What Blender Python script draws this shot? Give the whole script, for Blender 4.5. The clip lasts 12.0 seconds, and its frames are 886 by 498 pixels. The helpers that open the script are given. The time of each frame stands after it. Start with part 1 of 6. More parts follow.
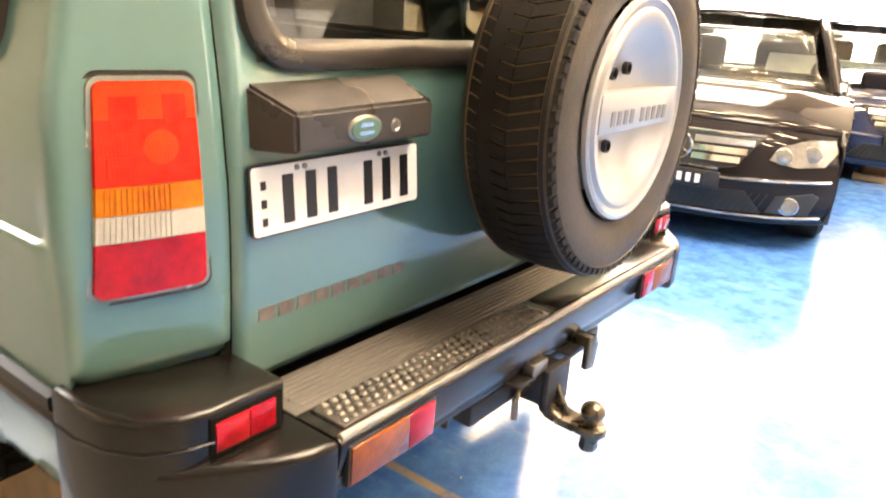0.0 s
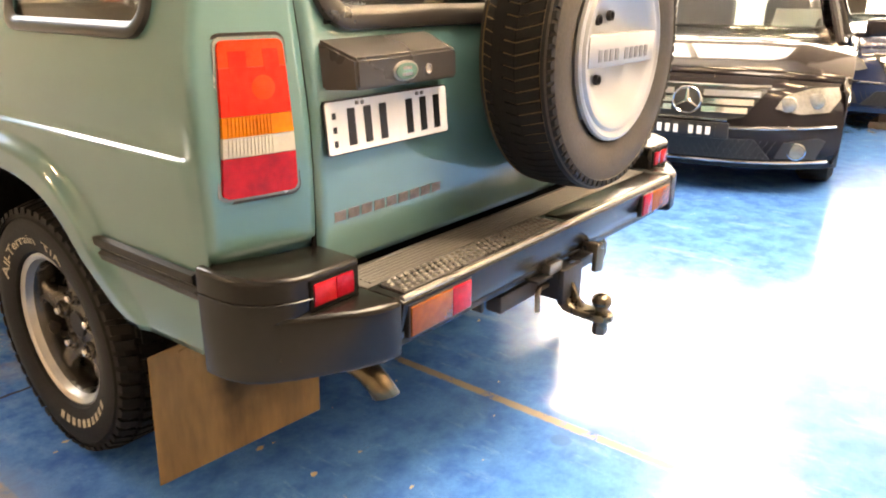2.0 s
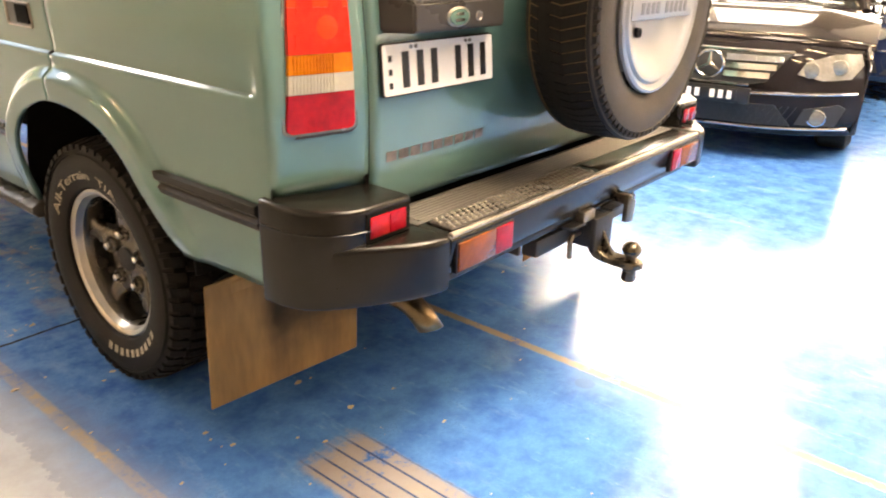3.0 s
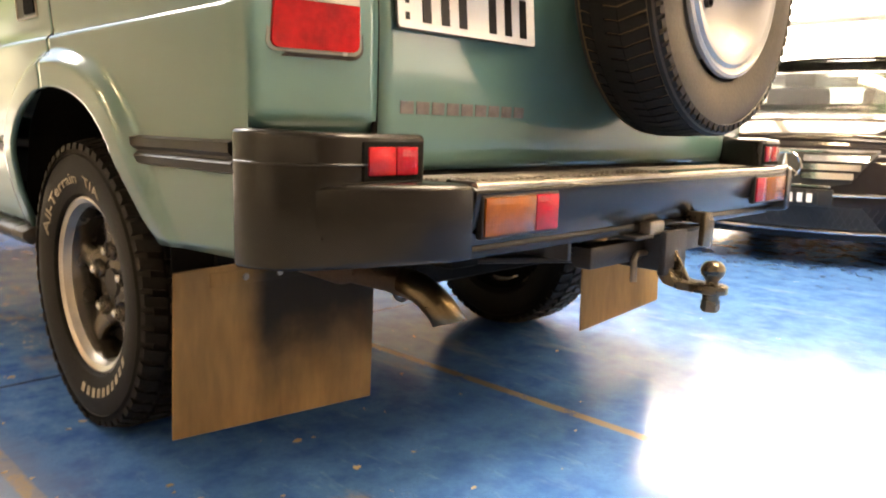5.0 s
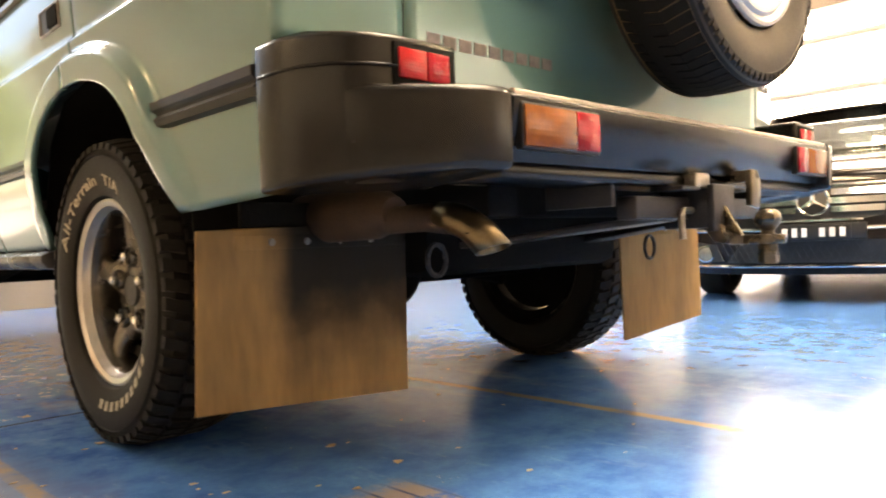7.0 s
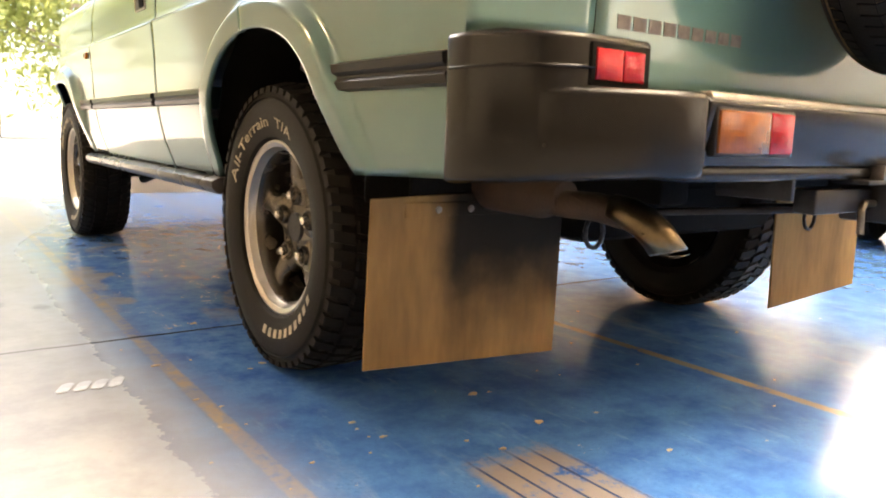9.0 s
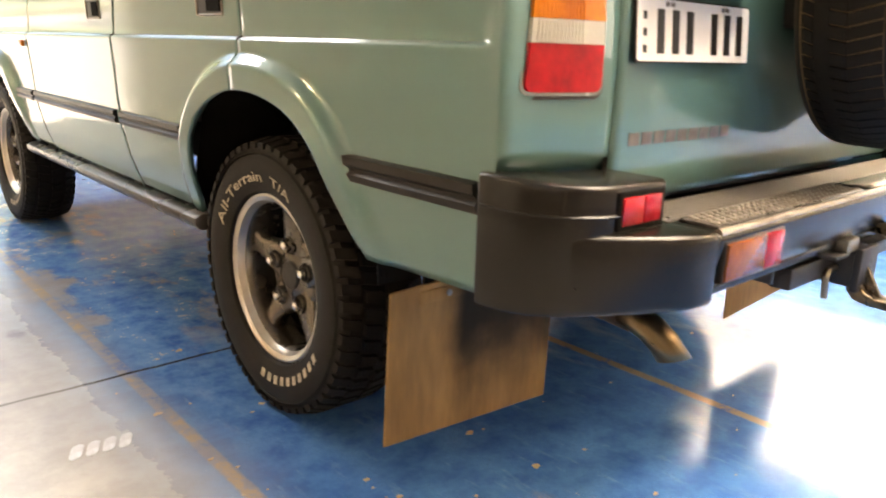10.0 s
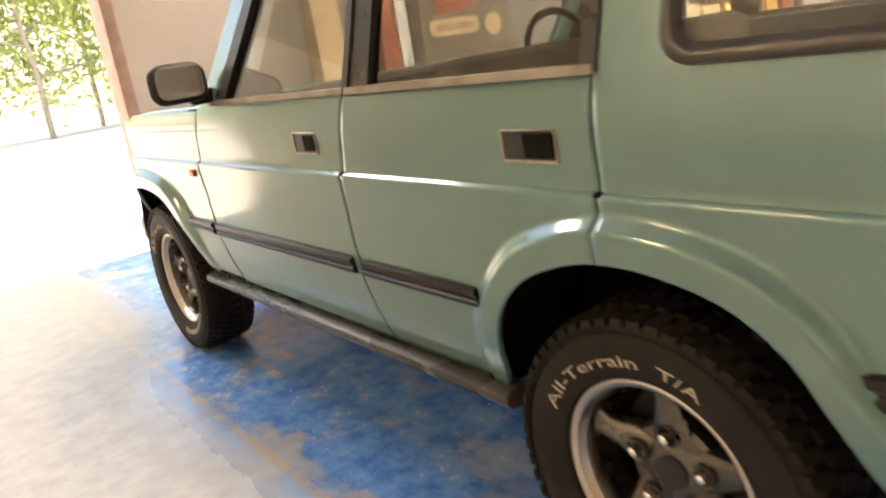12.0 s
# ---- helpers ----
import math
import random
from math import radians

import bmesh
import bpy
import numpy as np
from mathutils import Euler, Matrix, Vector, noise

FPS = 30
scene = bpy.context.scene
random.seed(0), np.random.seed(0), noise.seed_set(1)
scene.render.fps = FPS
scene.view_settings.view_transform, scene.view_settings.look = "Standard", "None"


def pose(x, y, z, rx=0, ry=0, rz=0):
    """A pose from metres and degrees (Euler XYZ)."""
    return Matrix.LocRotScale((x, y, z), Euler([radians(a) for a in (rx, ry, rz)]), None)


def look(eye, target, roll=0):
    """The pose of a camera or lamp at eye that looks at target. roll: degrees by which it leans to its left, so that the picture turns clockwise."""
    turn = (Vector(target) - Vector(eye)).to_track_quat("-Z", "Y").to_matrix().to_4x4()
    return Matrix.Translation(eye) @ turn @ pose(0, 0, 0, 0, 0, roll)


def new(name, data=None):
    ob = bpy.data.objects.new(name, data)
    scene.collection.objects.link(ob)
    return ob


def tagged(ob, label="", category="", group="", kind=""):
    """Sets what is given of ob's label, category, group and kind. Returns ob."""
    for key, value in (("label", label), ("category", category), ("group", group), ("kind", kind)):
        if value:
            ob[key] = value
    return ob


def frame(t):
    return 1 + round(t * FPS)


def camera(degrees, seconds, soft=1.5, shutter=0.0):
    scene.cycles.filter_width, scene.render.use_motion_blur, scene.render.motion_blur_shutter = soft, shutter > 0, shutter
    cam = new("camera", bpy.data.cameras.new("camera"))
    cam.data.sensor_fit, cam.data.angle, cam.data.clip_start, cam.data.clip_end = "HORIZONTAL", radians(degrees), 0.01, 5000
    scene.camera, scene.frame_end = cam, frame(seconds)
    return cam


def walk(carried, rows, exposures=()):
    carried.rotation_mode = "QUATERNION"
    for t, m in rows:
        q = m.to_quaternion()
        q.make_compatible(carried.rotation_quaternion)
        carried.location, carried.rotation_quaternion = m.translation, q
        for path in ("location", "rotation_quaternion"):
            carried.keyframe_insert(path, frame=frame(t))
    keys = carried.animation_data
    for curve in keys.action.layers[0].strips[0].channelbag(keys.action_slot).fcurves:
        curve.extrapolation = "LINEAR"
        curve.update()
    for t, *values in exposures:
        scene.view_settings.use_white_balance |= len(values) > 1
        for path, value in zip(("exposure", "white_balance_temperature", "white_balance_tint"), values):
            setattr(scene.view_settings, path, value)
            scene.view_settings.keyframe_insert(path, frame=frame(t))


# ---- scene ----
cam = camera(61.7, 12.0, soft=1.9, shutter=0.5)
PATH = [
    (0, (-1.258, -1.63, 1.21), (0.278, -0.514, 0.581), 4.4),
    (0.5, (-1.332, -1.733, 1.183), (0.134, -0.554, 0.503), 3.4),
    (1, (-1.407, -1.853, 1.168), (-0.025, -0.607, 0.436), 3.7),
    (1.5, (-1.459, -1.853, 1.179), (-0.039, -0.612, 0.512), 1.7),
    (2, (-1.558, -1.864, 1.177), (-0.084, -0.686, 0.515), 0.2),
    (2.5, (-1.628, -1.866, 1.161), (-0.162, -0.74, 0.397), 1.1),
    (3, (-1.676, -1.854, 1.153), (-0.235, -0.687, 0.402), 1.6),
    (3.2, (-1.687, -1.845, 1.146), (-0.258, -0.674, 0.379), 2.2),
    (4.8, (-1.484, -1.788, 0.804), (-0.046, -0.475, 0.349), 2.7),
    (5, (-1.45, -1.768, 0.719), (-0.041, -0.386, 0.398), 1.4),
    (5.5, (-1.384, -1.764, 0.52), (0.034, -0.367, 0.333), -0.9),
    (6, (-1.369, -1.769, 0.441), (0.047, -0.357, 0.464), -0.8),
    (6.5, (-1.387, -1.742, 0.424), (0.051, -0.352, 0.424), -1.4),
    (7, (-1.431, -1.701, 0.423), (-0.038, -0.266, 0.402), -2.2),
    (7.5, (-1.471, -1.678, 0.42), (-0.179, -0.151, 0.403), -1.8),
    (7.7, (-1.48, -1.668, 0.416), (-0.253, -0.09, 0.373), -1.5),
    (9.3, (-1.538, -1.636, 0.665), (-0.383, -0.048, 0.285), 2.6),
    (9.5, (-1.571, -1.62, 0.742), (-0.376, -0.076, 0.307), 2.5),
    (10, (-1.652, -1.549, 0.891), (-0.365, -0.111, 0.367), 1.8),
    (10.5, (-1.694, -1.392, 0.969), (-0.471, 0.069, 0.36), 2.1),
    (11, (-1.754, -1.2, 1.042), (-0.642, 0.363, 0.476), -1.3),
    (11.5, (-1.803, -1.004, 1.121), (-0.667, 0.543, 0.559), -7.0),
    (12, (-1.773, -0.774, 1.175), (-0.64, 0.786, 0.643), -9.0),
]
EXPOSURE = [(0.0, 2.45, 8500, 17), (3.2, 2.24, 8600, 17), (6.0, 2.12, 9000, 16), (7.7, 2.23, 9000, 16), (10.0, 2.3, 8300, 16), (12.0, 2.27, 8300, 16)]
walk(cam, [(t, look(eye, target, roll)) for t, eye, target, roll in PATH], EXPOSURE)

# world: daylight outside the hall
world = bpy.data.worlds.new("sky")
scene.world = world
world.use_nodes = True
wn = world.node_tree.nodes
sky = wn.new("ShaderNodeTexSky")
sky.sky_type = 'NISHITA'
sky.sun_disc = False
SUN_EL, SUN_ROT = 53.0, 277.0
sky.sun_elevation, sky.sun_rotation = radians(SUN_EL), radians(SUN_ROT)
wn["Background"].inputs["Strength"].default_value = 0.15
world.node_tree.links.new(sky.outputs[0], wn["Background"].inputs["Color"])
sun_data = bpy.data.lights.new("sun", 'SUN')
sun_data.energy, sun_data.angle, sun_data.color = 5.0, radians(0.5), (1.0, 0.95, 0.88)
sun = new("sun", sun_data)
sun.matrix_world = look((-18, 15.6, 17.4), (-5, 14, 0))
# skylight entering through the upper part of the open doorway
door_data = bpy.data.lights.new("doorway_sky", 'AREA')
door_data.shape, door_data.size, door_data.size_y = 'RECTANGLE', 2.1, 1.1
door_data.energy, door_data.color = 42.0, (0.86, 0.94, 1.0)
doorway_sky = new("doorway_sky", door_data)
doorway_sky.matrix_world = look((-1.25, 5.35, 4.1), (-1.25, 1.0, 0.3))


# materials
def mat(name, color=(0.5, 0.5, 0.5), rough=0.5, metal=0.0, coat=0.0, vary=0.12, scale=6.0, fine=90.0, bump=0.0, color2=None,
        rvary=0.08, trans=0.0, ior=1.45, emit=None, estr=0.0, stretch=None, coat_ior=1.5):
    """Principled surface with a broad and a fine noise in colour, gloss and relief."""
    m = bpy.data.materials.new(name)
    m.use_nodes = True
    nt = m.node_tree
    n, l = nt.nodes, nt.links
    b = n["Principled BSDF"]
    b.inputs["Metallic"].default_value = metal
    b.inputs["IOR"].default_value = ior
    b.inputs["Coat Weight"].default_value = coat
    b.inputs["Coat Roughness"].default_value = 0.04
    b.inputs["Coat IOR"].default_value = coat_ior
    b.inputs["Transmission Weight"].default_value = trans
    tc = n.new("ShaderNodeTexCoord")
    vec = tc.outputs["Object"]
    if stretch:
        mp = n.new("ShaderNodeMapping")
        mp.inputs["Scale"].default_value = stretch
        l.new(vec, mp.inputs["Vector"])
        vec = mp.outputs["Vector"]
    big = n.new("ShaderNodeTexNoise")
    big.inputs["Scale"].default_value, big.inputs["Detail"].default_value = scale, 4
    small = n.new("ShaderNodeTexNoise")
    small.inputs["Scale"].default_value, small.inputs["Detail"].default_value = fine, 3
    l.new(vec, big.inputs["Vector"])
    l.new(vec, small.inputs["Vector"])
    add = n.new("ShaderNodeMath")
    add.operation = 'MULTIPLY_ADD'
    l.new(small.outputs["Fac"], add.inputs[0])
    add.inputs[1].default_value = 0.4
    l.new(big.outputs["Fac"], add.inputs[2])
    ramp = n.new("ShaderNodeMapRange")
    ramp.inputs["From Min"].default_value, ramp.inputs["From Max"].default_value = 0.45, 0.95
    l.new(add.outputs[0], ramp.inputs["Value"])
    mix = n.new("ShaderNodeMix")
    mix.data_type = 'RGBA'
    c2 = color2 if color2 else tuple(min(1, c * (1 + vary)) for c in color)
    c1 = color if color2 else tuple(c * (1 - vary) for c in color)
    mix.inputs["A"].default_value, mix.inputs["B"].default_value = (*c1, 1), (*c2, 1)
    l.new(ramp.outputs[0], mix.inputs["Factor"])
    l.new(mix.outputs["Result"], b.inputs["Base Color"])
    rr = n.new("ShaderNodeMapRange")
    rr.inputs["To Min"].default_value, rr.inputs["To Max"].default_value = max(0.0, rough - rvary), min(1.0, rough + rvary)
    l.new(big.outputs["Fac"], rr.inputs["Value"])
    l.new(rr.outputs[0], b.inputs["Roughness"])
    if bump:
        bp = n.new("ShaderNodeBump")
        bp.inputs["Strength"].default_value, bp.inputs["Distance"].default_value = bump, 0.004
        l.new(small.outputs["Fac"], bp.inputs["Height"])
        l.new(bp.outputs[0], b.inputs["Normal"])
    if emit:
        b.inputs["Emission Color"].default_value = (*emit, 1)
        b.inputs["Emission Strength"].default_value = estr
    return m


M = dict(
    paint=mat("green_paint", (0.076, 0.164, 0.151), 0.40, 0.18, 1.0, 0.05, 2.0, 900.0, 0.0, rvary=0.03, ior=1.2, coat_ior=1.7),
    plastic=mat("black_plastic", (0.014, 0.0125, 0.0115), 0.34, 0.0, 0.0, 0.25, 5.0, 500.0, 0.06, ior=1.30),
    housing=mat("grained_plastic", (0.038, 0.033, 0.029), 0.28, 0.0, 0.0, 0.25, 6.0, 500.0, 0.2),
    bumper=mat("bumper_paint", (0.0058, 0.0048, 0.0040), 0.25, 0.0, 0.0, 0.25, 4.0, 600.0, 0.03, ior=1.38),
    rubber=mat("tyre_rubber", (0.0115, 0.0092, 0.007), 0.62, 0.0, 0.0, 0.3, 8.0, 220.0, 0.3, ior=1.28),
    dusty_tyre=mat("dusty_rubber", (0.024, 0.020, 0.016), 0.55, 0.0, 0.0, 0.0, 7.0, 160.0, 0.2, color2=(0.070, 0.054, 0.036), ior=1.35),
    dust_rubber=mat("dusty_groove", (0.15, 0.105, 0.055), 0.9, 0.0, 0.0, 0.4, 14.0, 200.0, 0.2),
    gasket=mat("window_rubber", (0.018, 0.015, 0.013), 0.30, 0.0, 0.0, 0.2, 12.0, 300.0, 0.1),
    # rail colour lightened to carry its tan sheen from the sky
    waist=mat("dusty_sheen_waist_strip", (0.21, 0.18, 0.15), 0.22, 0.0, 0.0, 0.35, 9.0, 300.0, 0.1),
    flap=mat("muddy_rubber", (0.17, 0.102, 0.042), 0.7, 0.0, 0.0, 0.0, 9.0, 60.0, 0.2, color2=(0.34, 0.195, 0.075), ior=1.25, stretch=(1, 1, 0.22)),
    chrome=mat("chrome", (0.75, 0.74, 0.72), 0.12, 1.0, 0.0, 0.06, 20.0, 300.0, 0.0, rvary=0.05),
    brass_steel=mat("heat_tinted_steel", (0.15, 0.115, 0.072), 0.30, 1.0, 0.0, 0.25, 20.0, 200.0, 0.1),
    steel=mat("worn_steel", (0.27, 0.245, 0.215), 0.38, 0.9, 0.0, 0.3, 25.0, 300.0, 0.2, rvary=0.15),
    bronze=mat("browned_steel", (0.125, 0.102, 0.074), 0.28, 0.85, 0.0, 0.3, 22.0, 260.0, 0.12),
    iron=mat("black_iron", (0.022, 0.021, 0.022), 0.45, 0.3, 0.0, 0.4, 14.0, 200.0, 0.3, rvary=0.15),
    underseal=mat("underseal", (0.006, 0.0055, 0.005), 0.85, 0.0, 0.0, 0.4, 9.0, 150.0, 0.4, ior=1.15),
    rust=mat("rusty_pipe", (0.026, 0.016, 0.011), 0.65, 0.3, 0.0, 0.0, 14.0, 200.0, 0.3, color2=(0.070, 0.040, 0.024)),
    rim_lip=mat("machined_rim", (0.52, 0.48, 0.43), 0.34, 1.0, 0.0, 0.08, 30.0, 300.0, 0.0),
    rim_dark=mat("grey_wheel_paint", (0.125, 0.112, 0.096), 0.26, 0.9, 0.15, 0.2, 18.0, 260.0, 0.1),
    cover=mat("silver_white_cover", (0.32, 0.32, 0.32), 0.32, 0.45, 0.4, 0.04, 6.0, 200.0, 0.0),
    cover_text=mat("grey_lettering", (0.13, 0.13, 0.14), 0.5),
    tread_metal=mat("dull_tread_metal", (0.15, 0.135, 0.115), 0.36, 0.6, 0.0, 0.35, 30.0, 300.0, 0.2),
    lamp_rim=mat("pale_lamp_rim", (0.26, 0.29, 0.265), 0.25, 0.5, 0.4),
    step_plastic=mat("dusty_step_plastic", (0.070, 0.062, 0.053), 0.42, 0.0, 0.0, 0.3, 9.0, 300.0, 0.2),
    clear=mat("clear_lens", (0.38, 0.355, 0.30), 0.12, 0.0, 0.6, 0.12, 30.0, 260.0, 0.10),
    white_text=mat("cream_lettering", (0.42, 0.36, 0.27), 0.6, vary=0.3, scale=40.0),
    plate=mat("plate_white", (0.74, 0.73, 0.70), 0.35, vary=0.05, scale=18.0),
    ink=mat("plate_black", (0.012, 0.012, 0.013), 0.4),
    decal=mat("faded_decal", (0.105, 0.092, 0.085), 0.5, vary=0.35, scale=45.0),
    badge=mat("badge_green", (0.07, 0.14, 0.105), 0.3, coat=0.3),
    glass=mat("tinted_glass", (0.64, 0.66, 0.63), 0.02, 0.0, 0.0, 0.02, trans=1.0, ior=1.45, rvary=0.0),
    glass_dark=mat("dark_tinted_glass", (0.34, 0.37, 0.35), 0.02, 0.0, 0.0, 0.02, trans=1.0, ior=1.45, rvary=0.0),
    trim_cloth=mat("grey_seat_cloth", (0.14, 0.125, 0.11), 0.9, vary=0.2, scale=12.0, fine=300.0, bump=0.4),
    dash=mat("dash_plastic", (0.06, 0.052, 0.047), 0.6, vary=0.2),
    mirror=mat("mirror_silver", (0.80, 0.81, 0.82), 0.03, 1.0, vary=0.0, rvary=0.0),
    wall=mat("painted_wall", (0.60, 0.57, 0.52), 0.75, vary=0.06, scale=1.2, fine=60.0, bump=0.15),
    wall_white=mat("whitewashed_wall", (0.80, 0.80, 0.80), 0.7, vary=0.04, scale=1.2, fine=60.0, bump=0.15),
    door_panel=mat("grey_door_panel", (0.17, 0.155, 0.145), 0.6, vary=0.06, scale=1.5, fine=60.0),
    brick_edge=mat("brown_edge_trim", (0.13, 0.080, 0.062), 0.7, vary=0.3, scale=9.0),
    wall_dark=mat("dark_timber_wall", (0.12, 0.10, 0.078), 0.7, vary=0.2, scale=1.5, fine=40.0),
    wall_south=mat("brown_grey_wall", (0.27, 0.235, 0.20), 0.7, vary=0.15, scale=1.5, fine=40.0),
    wall_mid=mat("mid_tone_wall", (0.44, 0.41, 0.36), 0.7, vary=0.12, scale=1.4, fine=50.0, bump=0.1),
    red_panel=mat("red_brown_panel", (0.26, 0.065, 0.035), 0.5, vary=0.15, scale=4.0),
    yellow_box=mat("yellow_carton", (0.52, 0.30, 0.05), 0.6, vary=0.2, scale=5.0),
    roof=mat("roof_sheet", (0.45, 0.44, 0.42), 0.7, vary=0.1, scale=2.0),
    tube=mat("lamp_tube", (0.9, 0.9, 0.9), 0.4, emit=(1.0, 0.80, 0.54), estr=75.0),
    pane_light=mat("daylight_pane", (0.8, 0.8, 0.8), 0.5, emit=(1.0, 0.98, 0.95), estr=4.0),
    pane_fill=mat("added_dim_pane", (0.8, 0.8, 0.8), 0.5, emit=(1.0, 0.98, 0.95), estr=0.4),
    skylight=mat("skylight_sheet", (0.8, 0.8, 0.8), 0.5, emit=(1.0, 0.94, 0.84), estr=10.0),
    black_car=mat("black_car_paint", (0.012, 0.010, 0.011), 0.07, 0.0, 0.0, 0.2, 2.0, 700.0, rvary=0.02, ior=1.30),
    navy_car=mat("navy_car_paint", (0.012, 0.020, 0.055), 0.10, 0.0, 1.0, 0.2, 2.0, 700.0, rvary=0.02),
    headlamp=mat("headlamp_glass", (0.22, 0.21, 0.19), 0.10, 0.3, 0.8, 0.35, 14.0, 60.0, rvary=0.05),
    mesh=mat("black_grille", (0.02, 0.02, 0.02), 0.5),
    paper=mat("white_paper", (0.85, 0.85, 0.84), 0.7, vary=0.02),
    wood=mat("brown_wood", (0.24, 0.115, 0.055), 0.55, vary=0.25, scale=3.0, fine=40.0, bump=0.15, stretch=(6, 6, 0.6)),
    tan=mat("pale_timber", (0.45, 0.33, 0.20), 0.6, vary=0.2, scale=5.0),
    pipe=mat("grey_pipe", (0.36, 0.35, 0.34), 0.45, 0.4, vary=0.15),
    concrete_out=mat("sunlit_concrete", (0.50, 0.47, 0.43), 0.85, vary=0.12, scale=0.8, fine=30.0, bump=0.2),
    leaf=mat("leaf_green", (0.30, 0.36, 0.12), 0.5, vary=0.0, scale=0.6, fine=6.0, color2=(0.52, 0.55, 0.24)),
    bark=mat("bark", (0.34, 0.29, 0.23), 0.9, vary=0.3, scale=8.0, bump=0.5),
    flake=mat("tan_flake", (0.36, 0.22, 0.10), 0.7, vary=0.0, scale=7.0, fine=40.0, color2=(0.60, 0.50, 0.38)),
    marking=mat("white_floor_paint", (0.52, 0.56, 0.62), 0.5, vary=0.2, scale=25.0),
)
M["paint"].node_tree.nodes["Principled BSDF"].inputs["Coat Roughness"].default_value = 0.09


def lens(name, dark, light, pitch=0.0045, rough=0.12):
    """Moulded lamp plastic: a grid of small prisms under a glossy skin, two tones painted in for uneven light from the
    reflector behind it.
    """
    m = mat(name, dark, rough, 0.0, 0.12, 0.0, 11.0, 70.0, 0.0, color2=light, ior=1.36)
    nt = m.node_tree
    n, l = nt.nodes, nt.links
    b = n["Principled BSDF"]
    tc = n["Texture Coordinate"]
    sep = n.new("ShaderNodeSeparateXYZ")
    l.new(tc.outputs["Object"], sep.inputs[0])
    total = None
    for axis in (0, 2):
        q = n.new("ShaderNodeMath")
        q.operation = 'PINGPONG'
        l.new(sep.outputs[axis], q.inputs[0])
        q.inputs[1].default_value = pitch / 2
        d = n.new("ShaderNodeMath")
        d.operation = 'MULTIPLY'
        l.new(q.outputs[0], d.inputs[0])
        d.inputs[1].default_value = 2 / pitch
        if total is None:
            total = d.outputs[0]
        else:
            e = n.new("ShaderNodeMath")
            e.operation = 'MULTIPLY'
            l.new(total, e.inputs[0])
            l.new(d.outputs[0], e.inputs[1])
            total = e.outputs[0]
    bp = n.new("ShaderNodeBump")
    bp.inputs["Strength"].default_value, bp.inputs["Distance"].default_value = 0.14, 0.0015
    l.new(total, bp.inputs["Height"])
    l.new(bp.outputs[0], b.inputs["Normal"])
    b.inputs["Subsurface Weight"].default_value = 0.0
    return m


M["red"] = lens("red_lens", (0.18, 0.003, 0.007), (0.48, 0.009, 0.014))
M["red_top"] = lens("red_lens_upper", (0.34, 0.008, 0.005), (0.64, 0.026, 0.013))
M["red_orange"] = lens("orange_red_lens", (0.42, 0.022, 0.006), (0.62, 0.050, 0.012))
M["amber"] = lens("amber_lens", (0.33, 0.068, 0.004), (0.56, 0.165, 0.010))
M["bumper_red"] = lens("dull_red_lens", (0.16, 0.002, 0.007), (0.40, 0.005, 0.018), 0.008)
M["bumper_amber"] = lens("dull_amber_lens", (0.085, 0.019, 0.003), (0.22, 0.054, 0.006), 0.008)


def translucent(base, amount):
    """Lets some light through a thin leaf."""
    m = M[base]
    n, l = m.node_tree.nodes, m.node_tree.links
    b, out = n["Principled BSDF"], n["Material Output"]
    tr = n.new("ShaderNodeBsdfTranslucent")
    l.new(b.inputs["Base Color"].links[0].from_socket, tr.inputs["Color"])
    mx = n.new("ShaderNodeMixShader")
    mx.inputs[0].default_value = amount
    l.new(b.outputs[0], mx.inputs[1])
    l.new(tr.outputs[0], mx.inputs[2])
    l.new(mx.outputs[0], out.inputs["Surface"])


translucent("leaf", 0.5)


